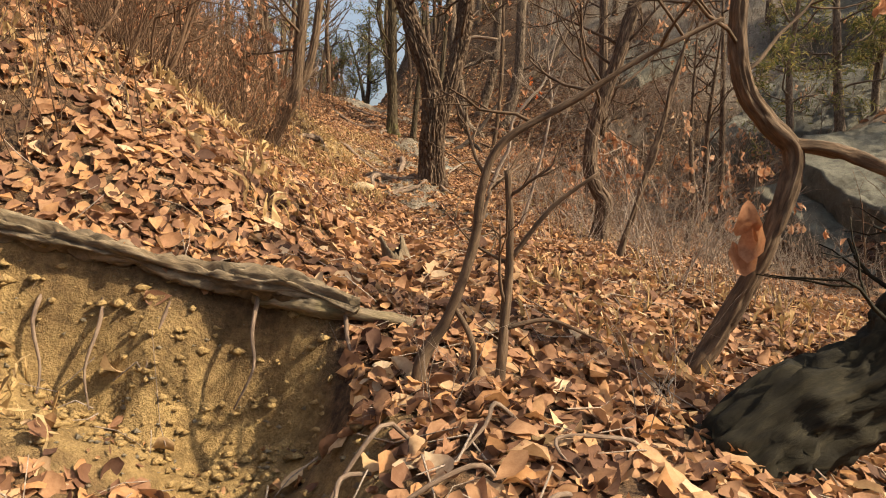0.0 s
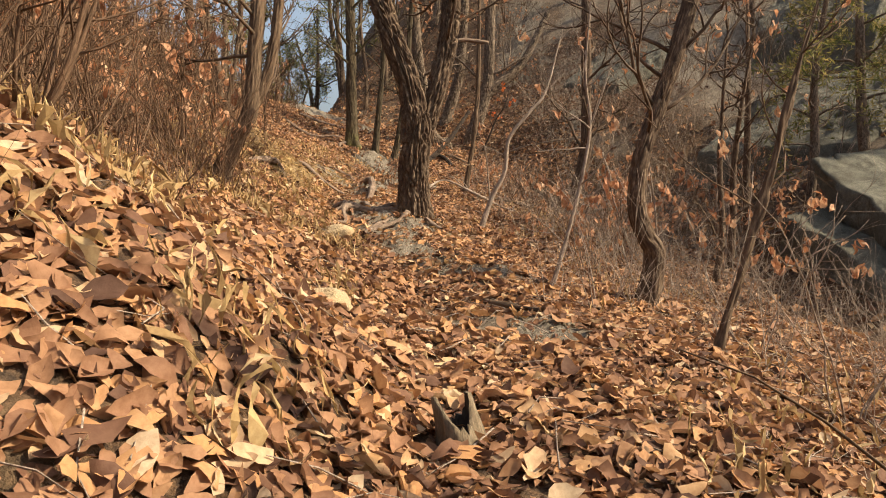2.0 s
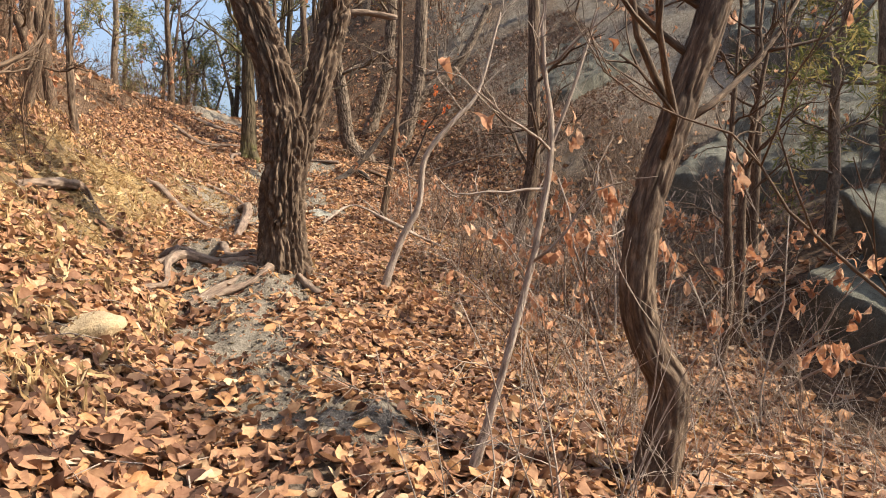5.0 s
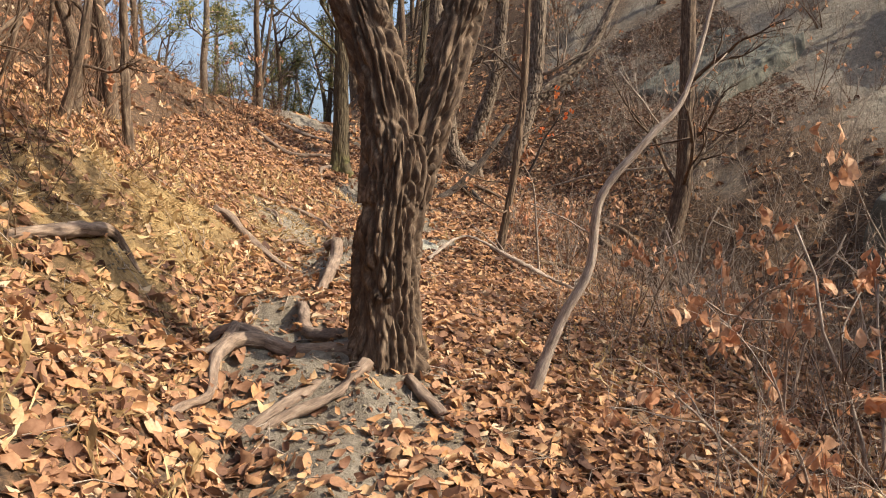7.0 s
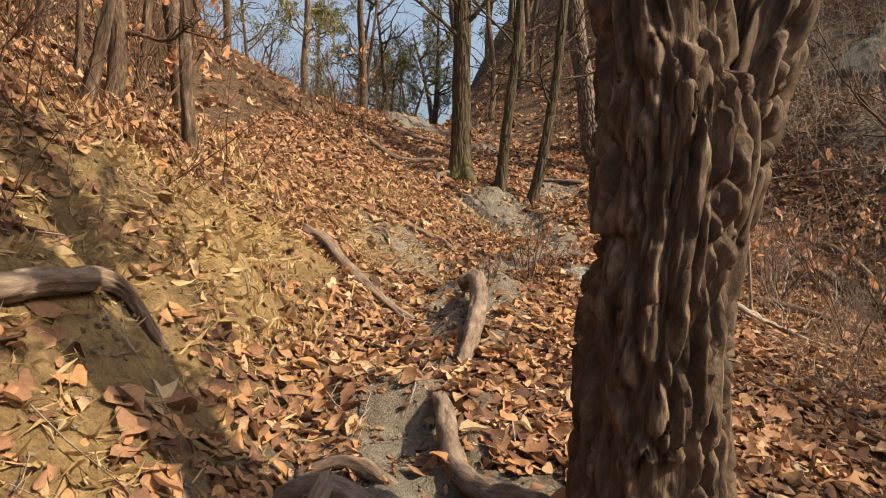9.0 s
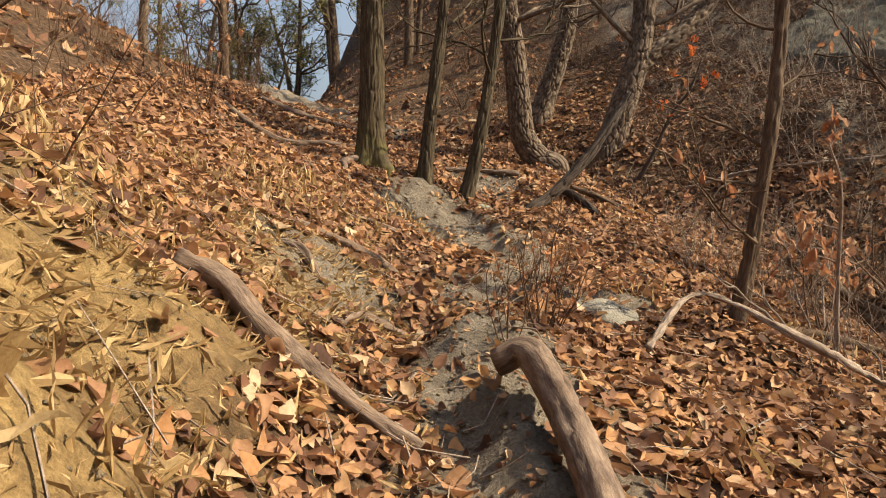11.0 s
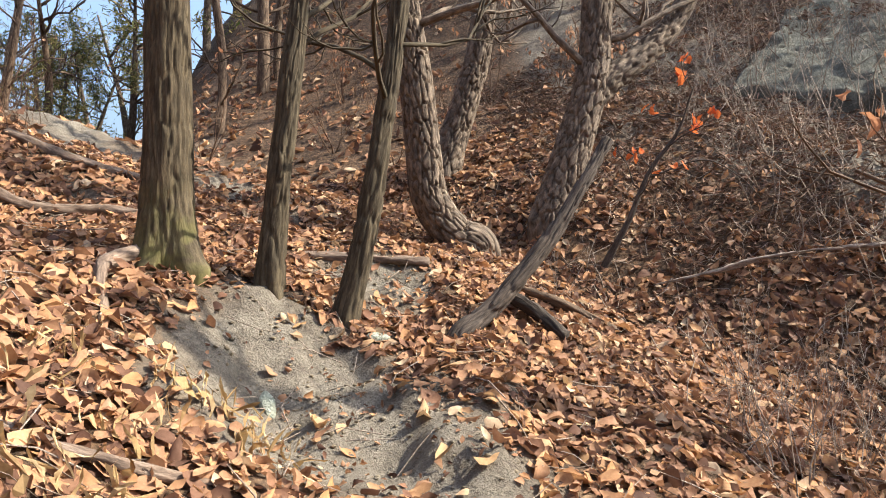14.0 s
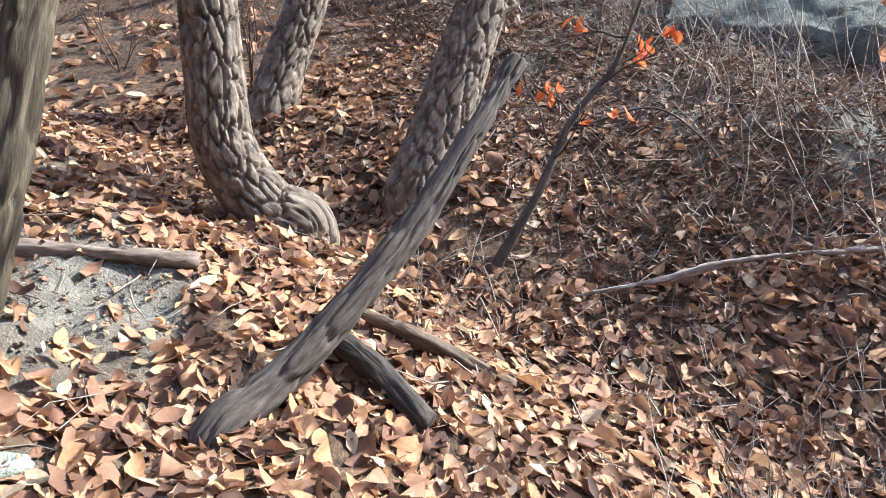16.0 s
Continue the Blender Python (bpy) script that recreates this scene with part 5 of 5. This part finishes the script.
rng = np.random.default_rng(123)
bx, by = scatter(rng, 3000, -7, -1.3, 3.8, 12, lambda x, y: np.clip(3.5 * (fbm(x * 0.9, y * 0.9, 0, 2, 71) - 0.42), 0, 1) * (x < -1.25 - 0.06 * y))
thicket(rng, bx, by, 0.5, 1.5, 0.005, TWIG_BROWN, "dense thin brown brush on the slope above the trail")
bx, by = scatter(rng, 800, -5, -1.85, 3.5, 6.5, lambda x, y: 0.25 + 0.6 * (fbm(x * 1.2, y * 1.2, 0, 2, 75) > 0.45))
thicket(rng, bx, by, 0.35, 1.1, 0.005, TWIG_BROWN, "twiggy brown brush above the log")
bx, by = scatter(rng, 3600, 1.3, 7.5, 5, 21, lambda x, y: np.clip(3.5 * (fbm(x * 0.9, y * 0.9, 0, 2, 72) - 0.42), 0, 1) * (np.abs(x - curve(y, TRAIL_X)) > 1.5) * ~((x > 5.2) & (y > 7.5) & (y < 14)))
thicket(rng, bx, by, 0.3, 0.9, 0.004, TWIG_GREY, "tangled thin grey brush filling the gully")
bx, by = scatter(rng, 3000, 3.5, 15, 16, 34, lambda x, y: np.clip(3.5 * (fbm(x * 0.6, y * 0.6, 0, 2, 73) - 0.4), 0, 1))
thicket(rng, bx, by, 0.4, 1.4, 0.007, TWIG_GREY, "thin grey brush on the far hillside")
bx, by = scatter(rng, 2600, -8, -2.4, 12, 28, lambda x, y: np.clip(3.5 * (fbm(x * 0.9, y * 0.9, 0, 2, 74) - 0.45), 0, 1) * (x < -1.7 - 0.06 * y))
thicket(rng, bx, by, 0.4, 1.2, 0.005, TWIG_BROWN, "thin brown brush high on the bank")


# ---- woods beyond ----
def wood_tree(rng, height, r, needle, label):
    ob = thing("forest_tree", (0, 0, 0), label, "tree")
    pts = spline([(0, 0, -0.3, r * 1.1), (rng.normal(0, 0.05), 0, height * 0.2, r), (rng.normal(0, 0.2), rng.normal(0, 0.2), height * 0.5, r * 0.75), (rng.normal(0, 0.4), rng.normal(0, 0.4), height, r * 0.2)], 0.35)
    acc = Acc()
    tube(acc, pts, 12, mild_bark, int(rng.integers(100)))
    part("trunk", acc, PINE_BARK if needle else OAK_BARK, ob)
    tips = []
    for k in range(13):
        acc = Acc()
        i = int(len(pts) * rng.uniform(0.12, 0.97))
        a = rng.uniform(0, 6.28)
        d = np.array([math.cos(a), math.sin(a), rng.uniform(0.2, 0.9)])
        grow(acc, rng, pts[i, :3], d / np.linalg.norm(d), height * 0.22 * rng.uniform(0.6, 1.2), r * 0.3, 2, 5, tips, 0.25, 0.2, 3)
        part("limb", acc, PINE_BARK if needle else OAK_BARK, ob)
    fol = Acc()
    if needle:
        cs, ys, ps = [], [], []
        for t in tips:
            for _ in range(18):
                cs.append(t[rng.integers(1, len(t))] + rng.normal(0, 0.16, 3))
        n = len(cs)
        leaves(fol, np.array(cs), rng.uniform(0, 6.28, n), rng.normal(0.3, 0.6, n), rng.normal(0, 0.7, n), rng.uniform(0.2, 0.36, n), rng, None, 0.6, 0.12, True)
        part("needles", fol, NEEDLE, ob, "olive green pine needles", smooth=False)
    else:
        leaf_twigs(fol, rng, tips, 0.12, 0.14, 2)
        if fol.n:
            part("dead_leaves", fol, HANGING, ob, "withered orange leaves", smooth=False)
    return ob


rng = np.random.default_rng(91)
BARE = [wood_tree(rng, rng.uniform(7, 10), rng.uniform(0.09, 0.15), False, "bare oak with grey-brown branches on the slope") for _ in range(5)]
PINES = [wood_tree(rng, rng.uniform(7, 10), rng.uniform(0.12, 0.17), True, "pine with olive green needles on the slope") for _ in range(3)]


def put(protos, x, y, s=1.0):
    src = protos[rng.integers(len(protos))]
    m = Matrix.LocRotScale((x, y, gz(x, y)), Euler((rng.normal(0, 0.06), rng.normal(0, 0.06), rng.uniform(0, 6.28))), Vector((s, s, s)))
    copy_thing(src, m)["group"] = "woods on the hillside"


for _ in range(40):      # crest at the end of the trail
    put(BARE if rng.random() < 0.55 else PINES, rng.uniform(-16, 2), rng.uniform(29, 46), rng.uniform(0.5, 1.0))
for _ in range(16):      # left slope
    put(BARE, rng.uniform(-11, -4.2), rng.uniform(6, 26), rng.uniform(0.5, 1.0))
for _ in range(14):      # far slopes to the east
    put(BARE if rng.random() < 0.8 else PINES, rng.uniform(9, 22), rng.uniform(20, 36), rng.uniform(0.5, 0.9))
for _ in range(22):
    put(BARE, rng.uniform(-2, 13), rng.uniform(27, 42), rng.uniform(0.6, 1.1))
for x, y, s in [(10.2, 12.5, 0.5), (10.6, 9.5, 0.45), (8.8, 15.0, 0.5), (7.7, 14.2, 0.6), (6.4, 13.7, 0.5), (9.9, 13.9, 0.6), (12.5, 12.0, 0.6)]:
    put(PINES, x, y, s)
for x, y, s in [(4.4, 12.4, 0.45), (4.0, 12.0, 0.4), (4.9, 12.8, 0.5), (-4.2, 26.8, 0.7), (-3.6, 15.6, 0.45), (-4.0, 17.5, 0.6)]:
    put(BARE, x, y, s)
for o in BARE + PINES:
    for c in o.children_recursive:
        bpy.data.objects.remove(c)
    bpy.data.objects.remove(o)


# ---- dry grass ----
def grass(rng, x, y, label):
    n = len(x)
    acc = Acc()
    z = ground_z(x, y) - 0.01
    leaves(acc, np.stack([x, y, z + 0.07], -1), rng.uniform(0, 6.28, n), rng.normal(1.0, 0.45, n), rng.normal(0, 0.5, n), rng.uniform(0.1, 0.24, n), rng, None, 1.6, 0.03)
    return tagged(part("dry_grass", acc, STRAW, smooth=False), label, "grass", kind="stuff")


rng = np.random.default_rng(55)
gx, gy = scatter(rng, 30000, -4.5, 3.5, 2.5, 20, lambda x, y: np.clip((fbm(x * 1.1, y * 1.1, 0, 2, 33) - 0.58) * 5, 0, 1) * (0.25 + 0.75 * (x < -0.8)) * (np.abs(x - curve(y, TRAIL_X)) > 0.55))
grass(rng, gx, gy, "thin blades of dry straw-coloured grass")


lx, ly = scatter(rng, 15000, -3.6, -1.3, 10.5, 19, lambda x, y: 0.25 + 0.75 * (fbm(x * 2, y * 2, 0, 2, 35) > 0.5))
acc, n = Acc(), len(lx)
leaves(acc, np.stack([lx, ly, ground_z(lx, ly) + 0.012], -1), rng.uniform(0, 6.28, n), rng.normal(0, 0.25, n) + 0.25, rng.normal(0, 0.3, n), rng.uniform(0.06, 0.2, n), rng, None, 1.2, 0.025, True)
tagged(part("straw", acc, STRAW, smooth=False), "dry straw and pine needles strewn over the clay bank", "straw", kind="stuff")


# ---- single leaves on the trail ----
rng = np.random.default_rng(66)
LEAF_MESHES = []
for k in range(14):
    acc = Acc()
    leaves(acc, np.zeros((1, 3)), np.zeros(1), np.zeros(1), np.zeros(1), np.ones(1) * rng.uniform(0.1, 0.16), rng, None, 1.2)
    acc.b = [acc.v[0] + k * 3.1]
    ob = part("leaf", acc, LONE_LEAF)
    LEAF_MESHES.append(ob.data)
    bpy.data.objects.remove(ob)
for k in range(300):
    y = rng.uniform(1.5, 21.5)
    x = float(curve(y, TRAIL_X)) + rng.normal(0, 0.75)
    ob = new("leaf", LEAF_MESHES[k % 14])
    ob.matrix_world = Matrix.Translation((x, y, gz(x, y) + 0.03)) @ Euler((rng.normal(0, 0.25), rng.normal(0, 0.25), rng.uniform(0, 6.28))).to_matrix().to_4x4()
    ob.parent = GROUND_OB
